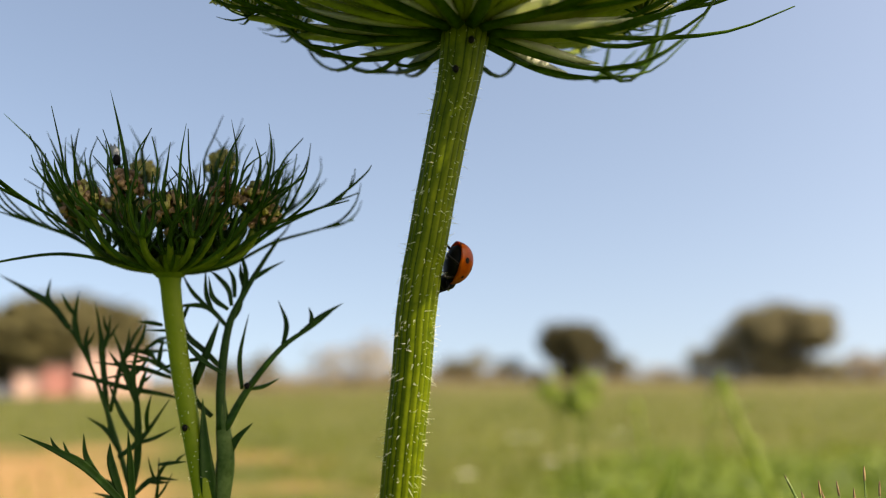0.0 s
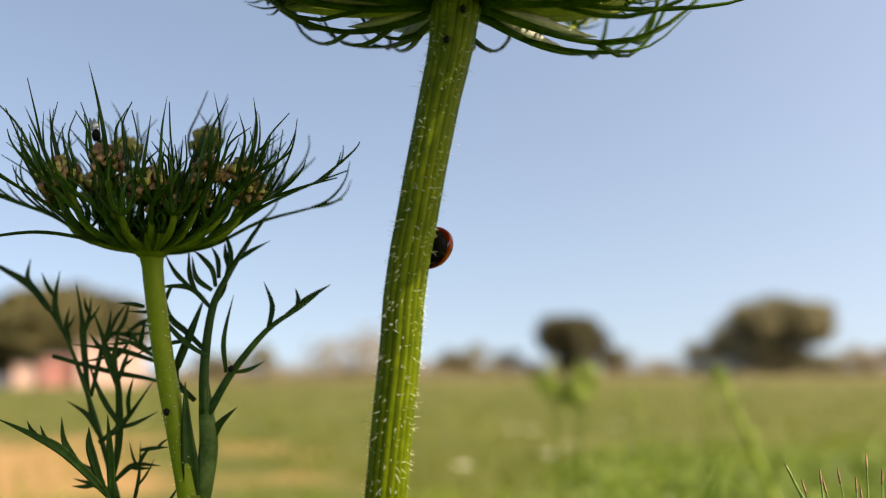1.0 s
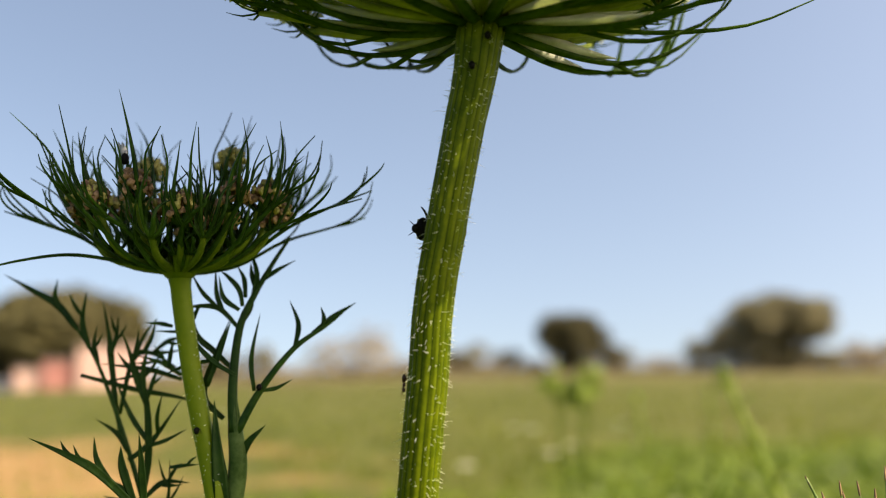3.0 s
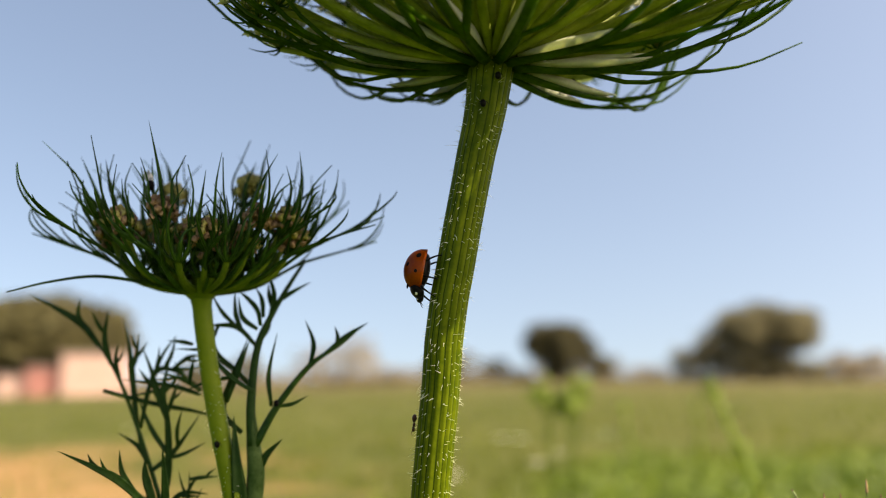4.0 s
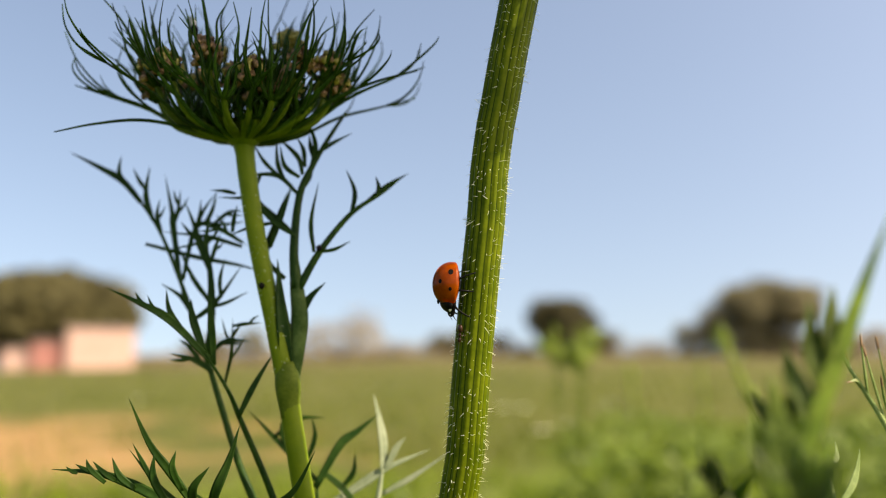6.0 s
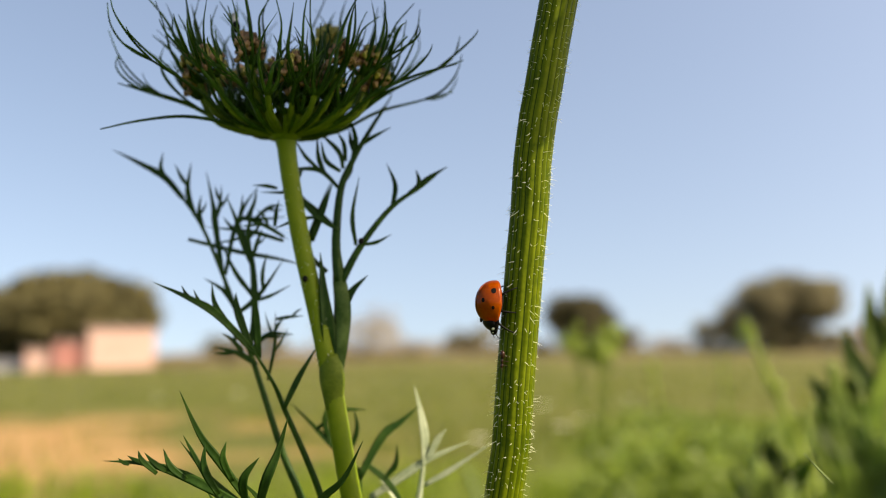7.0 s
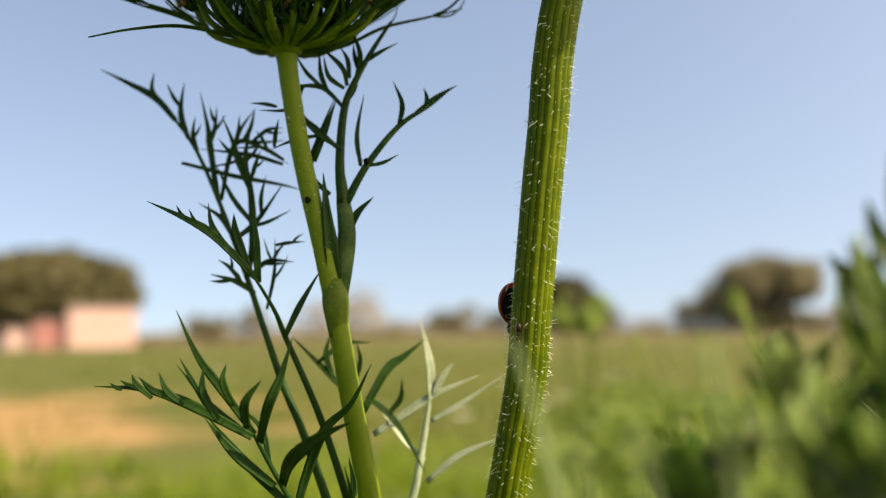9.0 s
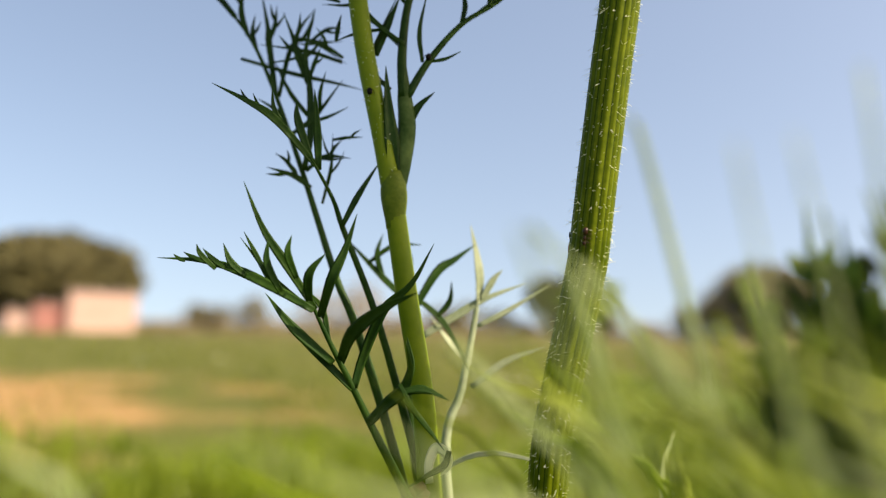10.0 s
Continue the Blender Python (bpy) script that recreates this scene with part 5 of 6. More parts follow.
def build_forked(label, at, rachis, leaflets, tips=False):
    """A weed with a forking leaf of a few flat leaflets."""
    ob = thing("forked_weed", label, "plant", at, "feathery weeds")
    back = Matrix.Translation(-Vector(at))
    foot = Vector(rachis[0])
    bm = tube(bmesh.new(), spline(mm([Vector(at) * 1000, foot * 0.5 + Vector(at) * 500 + Vector((1, 0, 20)), foot]), 5), lambda u: 0.0009 - 0.0004 * u, 8)
    bmesh.ops.transform(bm, matrix=back, verts=bm.verts)
    part("stem", bm, FINE, ob)
    leaf = leaf_of(ob, "leaf", FINE, rachis, 0.5, leaflets, "forked pale green leaf", back, (0.5, -0.7, 0.5))
    for pts, w in leaflets + [(rachis, 0.32)] if tips else ():
        a, b = Vector(pts[-2]), Vector(pts[-1])
        bm = blade(bmesh.new(), spline(mm([b + (a - b).normalized() * 1.6, b + (a - b).normalized() * 0.5, b + (b - a).normalized() * 0.4]), 3), w * 0.0006, 0.0002, (0.5, -0.7, 0.5), 0.2, 1.0)
        bmesh.ops.transform(bm, matrix=back, verts=bm.verts)
        part("leaf_tip", bm, BUDPINK, leaf, "reddish withered tip")


build_forked("low green weed with forked flat leaflets", (0.046, -0.002, 0), [(40.3, -4.5, 255.9), (40.7, -3.9, 260.6), (41.5, -3.3, 265.3), (41.0, -2.7, 270.1), (40.0, -4.1, 273.9), (38.4, -3.5, 278.1)], [([(40.8, -4.5, 264.6), (39.3, -3.9, 267.9), (38.6, -3.3, 269.8), (37.0, -2.7, 272.5)], 0.42),
        ([(39.5, -4.5, 261.1), (37.7, -3.9, 264.2), (35.4, -3.3, 266.6), (31.8, -2.7, 270.9)], 0.42),
        ([(40.3, -4.5, 256.6), (39.8, -3.9, 259.9), (39.4, -3.3, 261.6), (40.8, -2.7, 264.6), (42.3, -4.1, 266.3)], 0.45),
        ([(41.7, -4.5, 266.5), (43.3, -3.9, 268.3), (44.5, -3.3, 270.4), (45.4, -2.7, 272.9)], 0.55),
        ([(41.2, -4.5, 261.3), (42.0, -3.9, 261.9), (44.0, -3.3, 262.9), (46.0, -2.7, 263.7), (48.5, -4.1, 265.9)], 0.5),
        ([(40.5, -4.5, 256.9), (43.5, -3.9, 257.5), (45.6, -3.3, 258.4), (48.0, -2.7, 259.5)], 0.5),
        ([(45.6, -4.5, 258.2), (46.0, -3.9, 260.5), (45.6, -3.3, 263.2)], 0.3),
        ([(40.9, -4.5, 271.5), (41.7, -3.9, 272.1), (42.0, -3.3, 273.9)], 0.4),
        ([(40.2, -4.5, 273.2), (39.7, -3.9, 274.2), (40.2, -3.3, 275.4)], 0.34),
        ([(41.7, -4.5, 261.9), (41.5, -3.9, 263.3), (42.0, -3.3, 265.3)], 0.36),
        ([(39.4, -4.5, 266.9), (39.0, -3.9, 268.4), (39.4, -3.3, 270.1)], 0.3),
        ([(39.4, -4.5, 261.1), (38.5, -3.9, 261.0), (37.9, -3.3, 261.1)], 0.3),
        ([(43.5, -4.5, 257.5), (43.3, -3.9, 258.2), (44.1, -3.3, 258.5)], 0.3),
        ([(46.0, -4.5, 263.6), (46.9, -3.9, 264.6), (48.4, -3.3, 266.9)], 0.5)])
build_forked("low pale weed with broad blunt leaflets", (0.030, 0.003, 0), [(28.3, -0.5, 255.4), (28.5, 0.1, 258.8), (27.8, 0.7, 261.6), (26.8, 1.3, 265.1), (24.9, -0.1, 268.3)], [([(27.0, -0.5, 264.4), (26.8, 0.1, 265.8), (27.2, 0.7, 267.2)], 0.6),
        ([(27.9, -0.5, 262.3), (27.5, 0.1, 264.4), (27.4, 0.7, 266.5)], 0.7),
        ([(28.2, -0.5, 261.2), (29.0, 0.1, 263.7), (29.5, 0.7, 266.1)], 0.75),
        ([(28.5, -0.5, 259.2), (30.7, 0.1, 261.2), (31.6, 0.7, 264.3)], 0.75),
        ([(28.5, -0.5, 257.1), (31.0, 0.1, 259.5), (31.7, 0.7, 262.6)], 0.65),
        ([(28.6, -0.5, 256.0), (30.1, 0.1, 257.4), (32.1, 0.7, 260.1)], 0.5),
        ([(28.1, -0.5, 260.2), (29.1, 0.1, 261.6), (30.0, 0.7, 262.6)], 0.4),
        ([(28.7, -0.5, 256.4), (30.8, 0.1, 257.2), (32.3, 0.7, 257.5)], 0.4),
        ([(28.6, -0.5, 258.8), (29.5, 0.1, 259.8), (30.7, 0.7, 260.9)], 0.5)])
build_forked("pale green feathery weed with thread-like red-tipped leaflets", (0.064, 0.010, 0), [(60.4, 12, 266), (58.4, 12, 271.5), (56.3, 12, 275.8), (53.8, 12, 280.1), (51.3, 12, 284.3), (49.4, 12, 288.3)], [
        ([(54.6, 12, 278.7), (53.0, 12.6, 281.6), (51.9, 13, 286.0)], 0.34), ([(54.6, 12, 278.9), (54.0, 11.4, 282.6), (53.5, 11, 287.7)], 0.33), ([(57.0, 12, 274.6), (55.6, 12, 280.6), (54.3, 12, 286.3)], 0.3),
        ([(53.6, 12, 280.4), (52.4, 11, 281.2), (51.0, 10.5, 281.0)], 0.3), ([(58.6, 12, 271.0), (57.8, 12.5, 279.2), (56.9, 13, 287.4)], 0.3), ([(58.8, 12, 270.6), (58.6, 11.6, 278.6), (58.5, 11.5, 286.6)], 0.32),
        ([(59.2, 12, 269.4), (60.3, 12.5, 279.6), (60.9, 13, 289.4)], 0.36), ([(60.0, 12, 267.5), (61.7, 12, 277.6), (62.6, 12.4, 287.4)], 0.3), ([(60.0, 12, 278.0), (59.5, 12, 281.6), (59.3, 12, 285.2)], 0.28),
        ([(61.3, 12, 276.0), (62.6, 12, 280.4), (63.8, 12.5, 285.2)], 0.3), ([(60.2, 12, 267.0), (63.4, 12.5, 275.0), (65.2, 13, 284.0)], 0.32), ([(57.4, 12, 276.4), (56.4, 11, 278.8), (55.9, 10.5, 281.6)], 0.28)], tips=True)


def build_near_grass():
    r = rng(81)
    # tip, a point half way, width: tall blades before the lens, all leaning one way
    tall = [((-17.2, -50, 266.0), (-12.5, -50, 253.1), 0.85), ((-12.9, -50, 276.6), (-9.0, -50, 264.0), 0.5), ((-14.6, -52, 263.2), (-9.3, -52, 256.9), 0.6),
            ((-10.2, -64, 267.6), (-9.0, -64, 262.4), 0.22), ((-7.2, -64, 268.2), (-5.8, -64, 263.0), 0.2), ((-3.1, -62, 273.0), (-2.2, -62, 267.0), 0.28),
            ((-3.0, -46, 263), (1.0, -46, 252), 0.5), ((-20.0, -64, 262.4), (-17.9, -64, 258.0), 0.24), ((-18.2, -58, 264.8), (-10.7, -58, 258.4), 0.28),
            ((-21.6, -56, 257.4), (-15.0, -56, 252.0), 0.5), ((-8.0, -60, 262.0), (-5.5, -60, 256.5), 0.4), ((-7.0, -52, 260.5), (-3.5, -52, 253.5), 0.5)]
    for tip, mid_, w in tall:
        tip, mid_ = Vector(tip), Vector(mid_)
        lean = (mid_.x - tip.x) / (tip.z - mid_.z)
        low = Vector((mid_.x + lean * 85, mid_.y, mid_.z - 100))
        root = Vector((low.x + lean * 70, low.y + r.uniform(0, 4), 0))
        ob = thing("tall_grass", "tall pale green grass blade standing in the meadow", "grass", tuple(root * 0.001), "tall grass blades")
        bm = bmesh.new()
        blade(bm, spline([V(p - root) for p in (root, low, mid_, tip)], 6), w * 0.001, 0.0001, (r.uniform(-0.3, 0.3), -1, 0.1), 0.3, 0.8)
        part("blade", bm, NEARGRASS if tip.x < -10 or tip.y < -58 else MIDGRASS, ob)


build_near_grass()


def build_near_tuft(name, label, at, count, spread, height, seed, mat, lean=0.0, least=0.8):
    ob = thing(name, label, "grass", at)
    r = rng(seed)
    for _ in range(count):
        bm = bmesh.new()
        a, q = r.uniform(0, 6.283), r.random() ** 0.5
        p = Vector((math.cos(a) * q * spread - lean * height, math.sin(a) * q * spread * 0.6, 0))
        h = height * r.uniform(least, 1.0)
        d = Vector((r.gauss(lean, 0.05), r.gauss(0, 0.04), 0)) * h
        tip = p + d + Vector((r.gauss(-7, 7), r.gauss(0, 5), h))
        blade(bm, spline(mm([p, p + d * 0.3 + Vector((0, 0, h * 0.55)), p + d * 0.8 + Vector((0, 0, h * 0.93)), tip]), 4), r.uniform(0.5, 1.1) * 0.001, 0.0001, (r.uniform(-1, 1), -1, 0.2), 0.25, 0.9)
        part("blade", bm, mat, ob)


build_near_tuft("grass_tuft", "dense tuft of green grass and weeds", (0.005, -0.071, 0), 60, 10, 260, 91, NEARGRASS, -0.03, 0.95)
build_near_tuft("grass_tuft", "dense tuft of green grass and weeds", (0.007, -0.060, 0), 100, 12, 263, 94, MIDGRASS, -0.03, 0.95)
build_near_tuft("grass_tuft", "dense tuft of fresh green grass in sunlight", (0.010, -0.042, 0), 90, 14, 262, 95, MIDGRASS, -0.05, 0.93)
build_near_tuft("grass_tuft", "dense tuft of pale green grass", (0.05, 0.04, 0), 70, 26, 246, 92, NEARGRASS)
build_near_tuft("grass_tuft", "loose tuft of green grass at the stems' foot", (-0.004, 0.05, 0), 40, 20, 232, 93, NEARGRASS)


# ---- weeds and flowers further out in the meadow ----
def build_mustard(x, y, height, seed, lean):
    ob = thing("meadow_weed", "yellow-green meadow weed with leafy upright stalk", "plant", (x, y, ground_height(x, y) - 0.003), "meadow weeds")
    h = height * 1000
    bm = bmesh.new()
    path = spline(mm([(0, 0, 0), (lean * 0.4, 0, h * 0.5), (lean, 0, h)]), 6)
    tube(bm, path, lambda u: 0.005 - 0.003 * u, 8)
    part("stem", bm, MUSTARD, ob)
    for i in range(14):
        u = 0.3 + 0.68 * i / 14
        q = path[int(u * (len(path) - 1))]
        a = 2.4 * i
        o = Vector((math.cos(a), math.sin(a), 0.5)) * (0.055 * (1.15 - u))
        bm = bmesh.new()
        blade(bm, spline([q, q + o * 0.5 + Vector((0, 0, 0.006)), q + o], 3), 0.006 * (1.2 - u * 0.6), 0.0004, (0, 0, 1), 0.2, 0.4)
        part("leaf", bm, MUSTARD, ob)
    bm = bmesh.new()
    for i in range(12):
        a = 2.4 * i
        c = path[-1] + Vector((math.cos(a) * 0.008 * math.sqrt(i / 12), math.sin(a) * 0.008 * math.sqrt(i / 12), 0.003 - 0.0014 * i))
        lump(bm, c, 0.0022, i + seed, 1.0, 1, 0.2)
    part("flower_head", bm, MUSTARD, ob)


build_mustard(0.284, 0.46, 0.30, 101, -95)
build_mustard(0.31, 1.15, 0.26, 103, -20)
build_mustard(0.62, 1.0, 0.28, 104, 15)
build_mustard(0.52, 1.5, 0.27, 106, -12)


def build_clump(x, y, top, half, tall, seed):
    """A leafy meadow weed: thin stalks and a loose mass of small leaves under its top."""
    z = ground_height(x, y) - 0.003
    ob = thing("meadow_weed", "loose leafy green weed standing in the meadow", "plant", (x, y, z), "leafy meadow weeds")
    r = rng(seed)
    blobs = []
    for i in range(5):
        a = 1.2566 * i + r.uniform(-0.4, 0.4)
        c = Vector((math.cos(a) * half * 0.6, math.sin(a) * half * 0.6, top - tall * r.uniform(0.3, 0.75)))
        blobs.append((tuple(c), (half * 0.55, half * 0.55, tall * 0.32)))
        bm = bmesh.new()
        tube(bm, spline([(0, 0, 0), (c.x * 0.4, c.y * 0.4, c.z * 0.6), tuple(c)], 4), lambda u: 0.0016 - 0.0009 * u, 6)
        part("stem", bm, CLUMP, ob)
    f = new("foliage", leaf_cloud(blobs, int(60 + 5200 * half), 0.0062, seed, CLUMP, "foliage"))
    f.parent = ob


for i, (x, y, top, half, tall) in enumerate([(0.112, 0.62, 0.314, 0.028, 0.045), (0.21, 0.54, 0.222, 0.10, 0.07), (0.32, 0.62, 0.225, 0.11, 0.07),
                                             (0.14, 0.54, 0.215, 0.07, 0.06), (0.44, 0.72, 0.225, 0.12, 0.07), (0.30, 0.40, 0.222, 0.08, 0.06), (0.55, 0.85, 0.22, 0.12, 0.07), (0.40, 0.48, 0.225, 0.09, 0.07), (0.25, 0.9, 0.215, 0.13, 0.07)]):
    build_clump(x, y, top, half, tall, 140 + i)


def build_white_flower(x, y, h, seed):
    ob = thing("white_flower", "small white flower head on a thin green stalk", "flower", (x, y, ground_height(x, y) - 0.003), "white meadow flowers")
    r = rng(seed)
    bm = bmesh.new()
    tube(bm, spline([(0, 0, 0), (0.004, 0, h * 0.5), (0, 0, h)], 4), 0.0014, 6)
    part("stem", bm, MUSTARD, ob)
    bm = bmesh.new()
    for i in range(18):
        a, q = 2.4 * i, 0.022 * math.sqrt((i + 0.5) / 18)
        lump(bm, Vector((math.cos(a) * q, math.sin(a) * q, h + 0.004 - 8 * q * q)), 0.004 * r.uniform(0.7, 1.1), i + seed, 0.6, 1, 0.3)
    part("flower_head", bm, PETAL, ob)


for i, (x, y) in enumerate([(0.063, 2.15), (0.292, 3.35), (0.351, 3.16), (0.434, 2.72), (0.31, 2.34), (0.74, 3.4), (-1.5, 4.2), (-1.2, 4.6)]):
    build_white_flower(x, y, 0.055 + 0.01 * (i % 3), 120 + i)


# ---- the ladybird and the ant ----
def build_leg(bm, pts, w):
    tube(bm, spline(mm(pts), 3), lambda u: w * (1.25 - 0.8 * u) * 0.001, 6)


def build_ladybird():
    """Head along +x, back along +z, feet at z = 0; in millimetres."""
    ob = thing("ladybird", "orange-red seven-spot ladybird walking on the plant stem", "ladybird")
    LX, LY, LZ, H = 2.95, 2.45, 2.75, 1.15

    def shell(u, v, grow=0.0):
        # u: -1 tail .. 1 front, v: angle from one rim over the back to the other
        k = math.sqrt(max(0.0, 1 - u * u)) ** 0.86
        taper = 1.0 - 0.10 * max(0.0, -u)
        return Vector((u * (LX + grow) - 0.55, math.cos(v) * (LY + grow) * k * taper, H + 0.0 + math.sin(v) * (LZ + grow) * k))

    for sg in (1, -1):
        bm = bmesh.new()
        grid = []
        for i in range(19):
            u = -math.cos(math.pi * (i / 18) * 0.93)
            row = []
            for j in range(11):
                v = (math.pi / 2 - 0.012) * j / 10
                p = shell(u, v)
                row.append(bm.verts.new(V((p.x, sg * p.y, p.z))))
            grid.append(row)
        for a, b in zip(grid, grid[1:]):
            for j in range(10):
                f = (a[j], b[j], b[j + 1], a[j + 1])
                bm.faces.new(f if sg < 0 else f[::-1])
        bmesh.ops.solidify(bm, geom=bm.faces[:], thickness=0.0001)
        e = part("elytron", bm, ELYTRA, ob, "glossy orange-red wing case")
        for u, v, rad in ((0.22, 0.42, 0.26), (-0.08, 0.98, 0.30), (-0.54, 0.46, 0.42)):
            bm = bmesh.new()
            c = shell(u, v, 0.015)
            du = (shell(u + 0.02, v) - shell(u - 0.02, v)).normalized()
            dv = (shell(u, v + 0.02) - shell(u, v - 0.02)).normalized()
            nn = du.cross(dv)
            if nn.z < 0:
                nn = -nn
            ring = [bm.verts.new(V((q.x, sg * q.y, q.z))) for q in [c + du * math.cos(k * 0.5236) * rad + dv * math.sin(k * 0.5236) * rad * 0.85 - nn * rad * rad * 0.17 for k in range(12)]]
            mid_ = c + nn * 0.02
            cv = bm.verts.new(V((mid_.x, sg * mid_.y, mid_.z)))
            for k in range(12):
                f = (ring[k], ring[(k + 1) % 12], cv)
                bm.faces.new(f)
            bmesh.ops.recalc_face_normals(bm, faces=bm.faces)
            part("spot", bm, CHITIN, e, "round black spot")
    bm = bmesh.new()
    c = shell(0.80, math.pi / 2, 0.03)
    lump(bm, V(c), 0.00045, 1, 0.35, 2, 0.05)
    part("shield_spot", bm, CHITIN, ob, "black spot shared by both wing cases")
    bm = bmesh.new()
    lump(bm, V((-0.45, 0, 1.25)), 0.0022, 2, 0.42, 2, 0.05)
    for v in bm.verts:
        v.co.x *= 1.15
    part("body", bm, CHITIN, ob, "black underside")
    bm = bmesh.new()
    lump(bm, V((0, 0, 0)), 0.00155, 3, 0.62, 3, 0.03)
    for v in bm.verts:
        v.co.x = v.co.x * 0.66 + 0.0023
        v.co.z += 0.00150 - (v.co.x - 0.0025) * 0.35
    pro = part("pronotum", bm, CHITIN, ob, "black neck shield")
    for sg in (1, -1):
        bm = bmesh.new()
        lump(bm, V((2.84, sg * 1.08, 1.58)), 0.00028, 4, 0.7, 2, 0.05)
        part("patch", bm, CREAM, pro, "creamy white corner patch")
    bm = bmesh.new()
    lump(bm, V((3.20, 0, 1.0)), 0.00068, 5, 0.75, 2, 0.05)
    head = part("head", bm, CHITIN, ob)
    for sg in (1, -1):
        bm = bmesh.new()
        build_leg(bm, [(3.5, sg * 0.4, 0.9), (4.0, sg * 0.75, 0.7), (4.3, sg * 0.95, 0.4)], 0.06)
        part("antenna", bm, CHITIN, head)
        bm = bmesh.new()
        lump(bm, V((3.5, sg * 0.42, 1.26)), 0.00009, 6, 1, 1, 0.0)
        part("eye_patch", bm, CREAM, head)
    legs = []
    for i, (x, fx) in enumerate(((1.7, 1.5), (0.35, 0.1), (-0.9, -1.6))):
        for sg in (1, -1):
            bm = bmesh.new()
            build_leg(bm, [(0, 0, 0), (fx * 0.35, sg * 0.9, 0.1), (fx * 0.8, sg * 1.25, -0.9), (fx * 1.1, sg * 1.3, -2.0)], 0.17)
            g = part("leg", bm, CHITIN, ob)
            g.location = V((x, sg * 1.0, 1.0))
            legs.append((g, V((x, sg * 1.0, 1.0)), (i + (sg > 0)) % 2))
    return ob, legs


ladybird, ladybird_legs = build_ladybird()


def build_ant():
    ob = thing("ant", "tiny dark brown ant walking down the plant stem", "ant")
    for name, c, rad, lx in (("head", (0.95, 0, 0.42), 0.26, 1.15), ("thorax", (0.32, 0, 0.42), 0.20, 1.7), ("abdomen", (-0.55, 0, 0.45), 0.36, 1.5)):
        bm = bmesh.new()
        lump(bm, Vector((0, 0, 0)), rad * 0.001, 3, 0.9, 2, 0.05)
        for v in bm.verts:
            v.co.x *= lx
            v.co += V(c)
        part(name, bm, ANTBROWN, ob)
    for i in range(3):
        for sg in (1, -1):
            bm = bmesh.new()
            x = 0.5 - 0.22 * i
            build_leg(bm, [(x, sg * 0.1, 0.4), (x + 0.25 * (1 - i), sg * 0.45, 0.6), (x + 0.5 * (1 - i), sg * 0.9, 0.0)], 0.045)
            part("leg", bm, ANTBROWN, ob)
    for sg in (1, -1):
        bm = bmesh.new()
        build_leg(bm, [(1.15, sg * 0.1, 0.5), (1.4, sg * 0.35, 0.65), (1.8, sg * 0.4, 0.45)], 0.035)
        part("antenna", bm, ANTBROWN, ob)
    return ob


ant = build_ant()


def build_specks():
    """Tiny black aphids under the umbel and on the stems."""
    spots = [(5.2, -7.9, 344.6), (3.2, -7.2, 341.0), (15.0, 4.0, 348.2), (17.5, 5.0, 348.4), (-35.4, 13.4, 295.4), (-27.1, 15.0, 301.3)]
    for i, p in enumerate(spots):
        ob = thing("aphid", "tiny black aphid sitting on the plant", "aphid", tuple(V(p)), "aphids")
        bm = bmesh.new()
        lump(bm, Vector((0, 0, 0)), 0.00042, i, 1.3, 2, 0.15)
        part("body", bm, CHITIN, ob)
        for sg in (1, -1):
            bm = bmesh.new()
            build_leg(bm, [(0, 0, 0), (sg * 0.5, -0.1, 0.2), (sg * 0.7, 0.1, -0.4)], 0.05)
            part("leg", bm, CHITIN, ob)


build_specks()


def build_fly():
    ob = thing("small_fly", "small dark fly resting on the bud", "fly", tuple(V((-45.6, 9.0, 333.6))))
    bm = bmesh.new()
    lump(bm, Vector((0, 0, 0)), 0.00062, 4, 1.5, 2, 0.1)
    part("body", bm, CHITIN, ob)
    for sg in (1, -1):
        bm = bmesh.new()
        blade(bm, spline(mm([(0, 0, 0.3), (-0.5 + sg * 0.2, 0.2, 1.4), (-0.9 + sg * 0.3, 0.3, 2.6)]), 4), 0.0005, 0.00004, (0.3, -1, 0), 0.0, 0.4)
        part("wing", bm, WING, ob, "clear grey wing")


build_fly()


# ---- what moves ----
def on_stem(z, phi, heading, lift):
    """A pose on the stem at height z (mm): phi goes round it from +x by the far side, heading 0 is down, 90 is onward round it."""
    a, h = radians(phi), radians(heading)
    out = Vector((math.cos(a), math.sin(a), 0))
    down = (stem_at(z - 4) - stem_at(z + 4)).normalized()
    out = (out - down * out.dot(down)).normalized()
    round_ = Vector((-math.sin(a), math.cos(a), 0))
    fwd = (down * math.cos(h) + round_ * math.sin(h)).normalized()
    fwd = (fwd - out * fwd.dot(out)).normalized()
    left = out.cross(fwd)
    m = Matrix((fwd, left, out)).transposed().to_4x4()
    m.translation = V(stem_at(z) + out * (stem_radius(z) + lift))
    return m


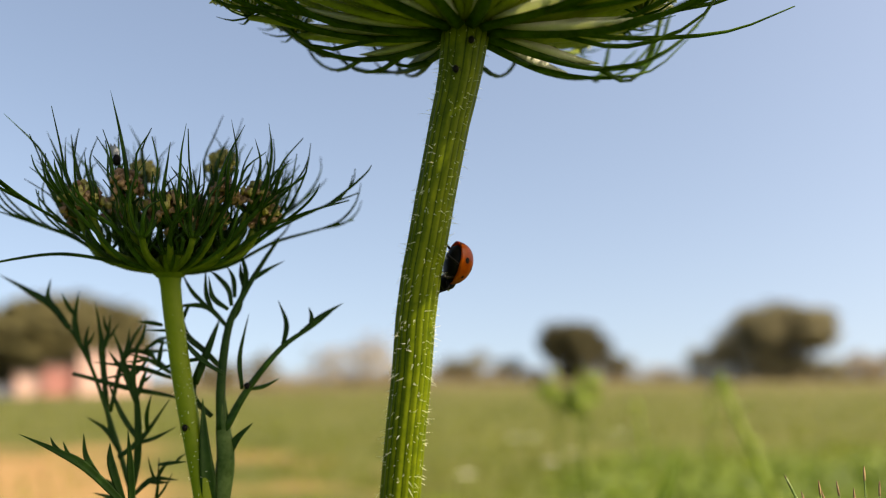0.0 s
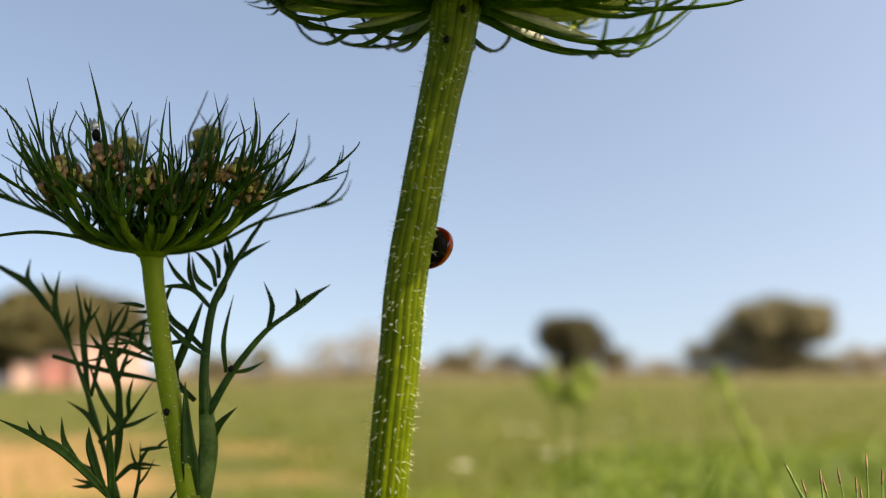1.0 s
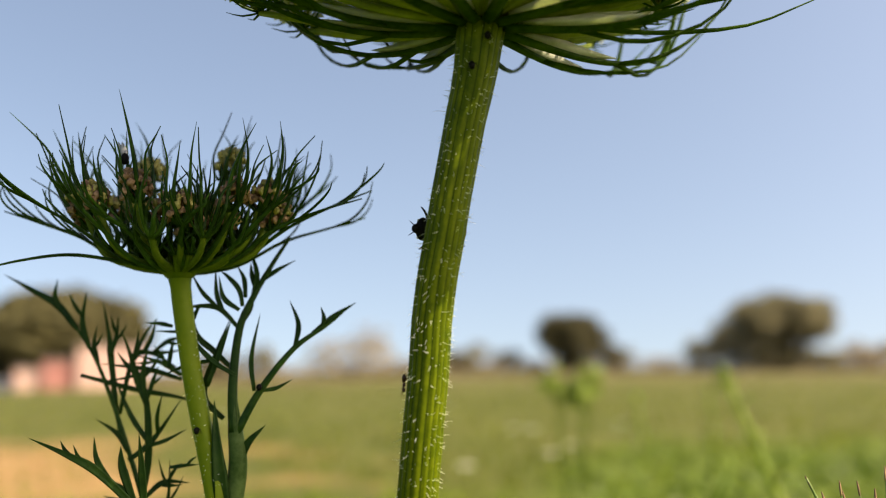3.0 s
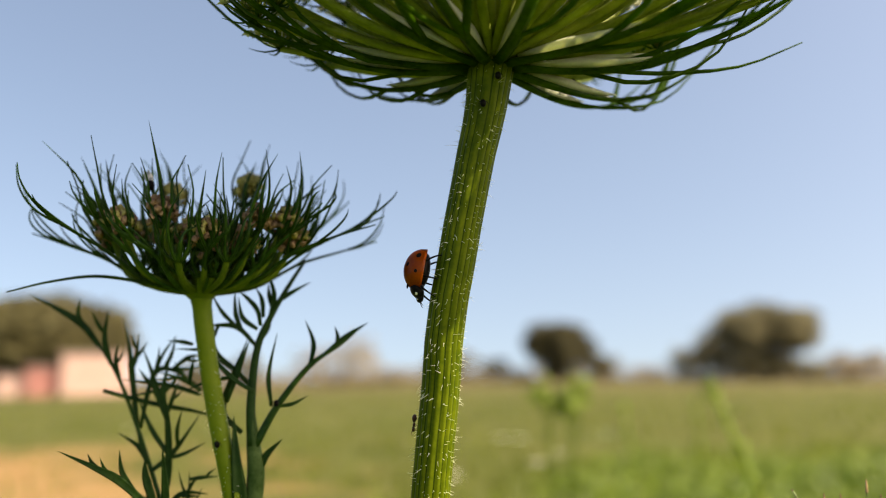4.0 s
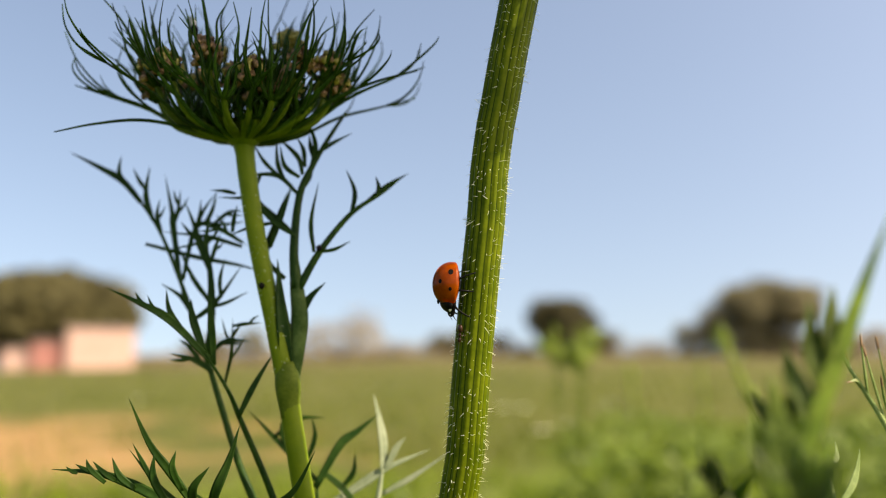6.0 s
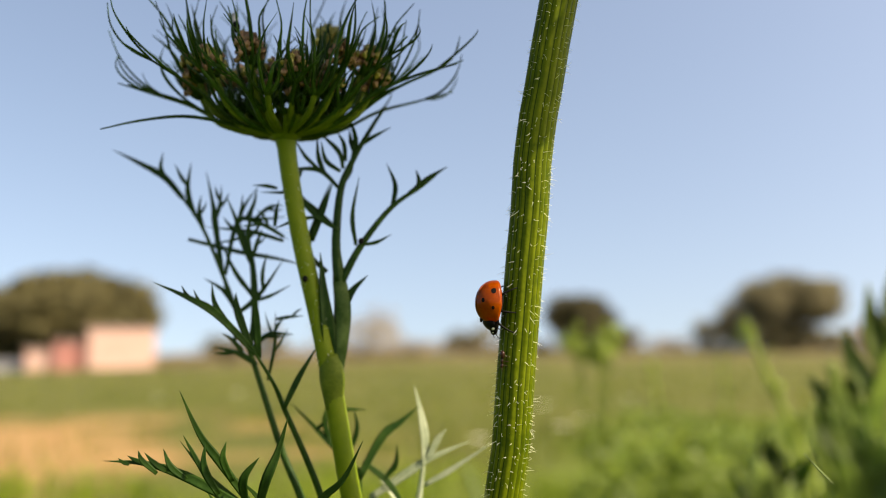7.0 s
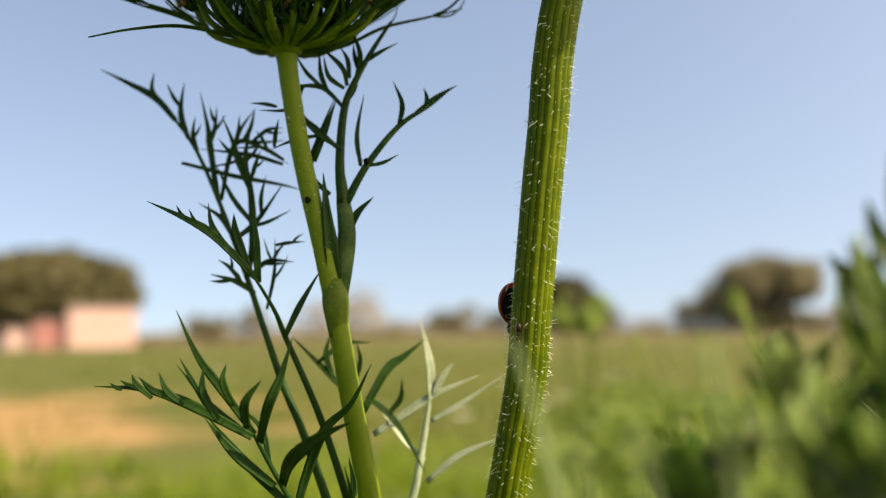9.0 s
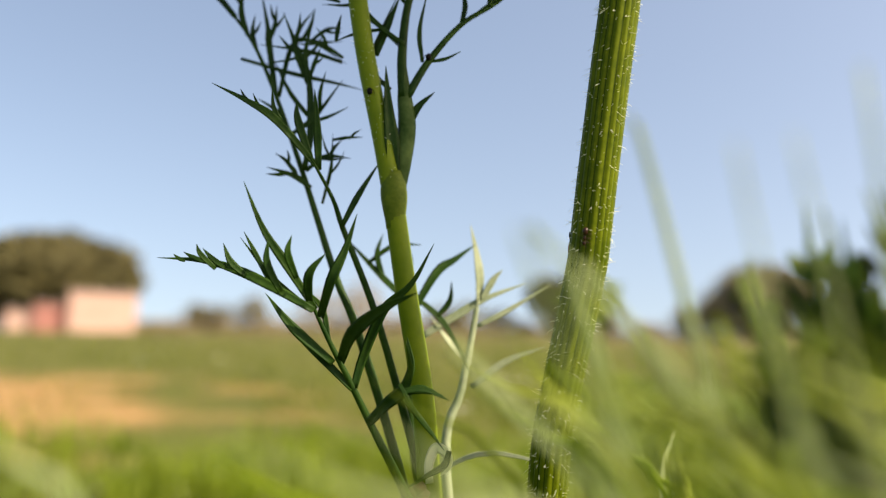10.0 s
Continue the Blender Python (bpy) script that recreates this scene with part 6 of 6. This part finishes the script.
def motions():
    bug = [(0.0, 317.2, 23, 32), (0.5, 316.6, 37, 38), (0.9, 316.3, 55, 45), (1.3, 316.9, 60, 55), (1.6, 318.0, 61, 65), (2.0, 319.4, 71, 95), (2.3, 320.6, 87, 104),
           (2.6, 321.2, 98, 100), (2.9, 321.3, 99, 96), (3.2, 320.9, 113, 78), (3.7, 319.3, 166, 26), (4.3, 316.0, 185, 2), (4.5, 313.8, 187, 0),
           (4.9, 305.7, 179, 0), (5.2, 300.4, 186, 1), (5.5, 295.6, 193, 2), (5.7, 294.5, 197, 2), (6.3, 293.0, 199, 0), (6.8, 291.2, 199, 0), (7.2, 288.4, 198, 0), (7.5, 285.4, 196, 0), (7.7, 284.4, 193, -2),
           (8.2, 283.2, 183, -12), (8.5, 282.4, 166, -18), (8.7, 281.4, 142, -20), (9.0, 279.0, 113, -15), (9.2, 276.5, 103, -12), (9.5, 273.8, 88, -6), (10.0, 272.0, 86, 0)]
    walk(ladybird, [(t, on_stem(z, p, h, 0.15 + 0.35 * max(0.0, 1 - abs(t - 4.7) / 0.9))) for t, z, p, h in bug])
    for leg, at, phase in ladybird_legs:
        rows = []
        for i in range(101):
            t = i * 0.1
            s = math.sin(2 * math.pi * (t / 0.45 + 0.5 * phase))
            rows.append((t, pose(at.x, at.y, at.z, 5 * math.cos(2 * math.pi * (t / 0.45 + 0.5 * phase)), 0, 14 * s)))
        walk(leg, rows)
    trail = [(0.0, 312.0, 120, 0), (2.0, 306.0, 150, 0), (3.5, 300.0, 178, 0), (4.5, 297.0, 187, 10), (5.2, 292.6, 205, 20), (5.5, 291.2, 232, 10), (6.0, 288.0, 226, 0), (6.8, 284.2, 225, 0),
             (7.5, 280.8, 226, 0), (8.0, 278.5, 234, 5), (8.5, 278.0, 230, 0), (9.0, 276.5, 234, 0), (9.5, 274.8, 246, 10), (10.0, 274.0, 246, 0)]
    walk(ant, [(t, on_stem(z, p, h, 0.05)) for t, z, p, h in trail])
    # the weed rocks about its root in the wind
    tips = [(0.0, 19.0), (1.2, 23.0), (2.4, 18.0), (3.6, 22.0), (4.8, 20.0), (5.3, 23.6), (5.5, 23.7), (5.7, 26.8), (6.3, 27.8), (7.0, 27.4), (7.4, 29.4), (7.5, 29.6), (7.6, 27.4), (7.8, 16.2), (8.0, 14.3), (8.2, 23.2), (8.4, 24.0), (8.5, 19.6), (8.6, 15.4), (8.8, 20.3), (9.0, 23.6), (9.2, 22.0), (9.5, 23.0), (10.0, 26.5)]
    walk(weed, [(t, pose(0.004, -0.045, 0, 0, math.degrees(math.atan2(x - 21.0, 296.0)), 0)) for t, x in tips])


motions()
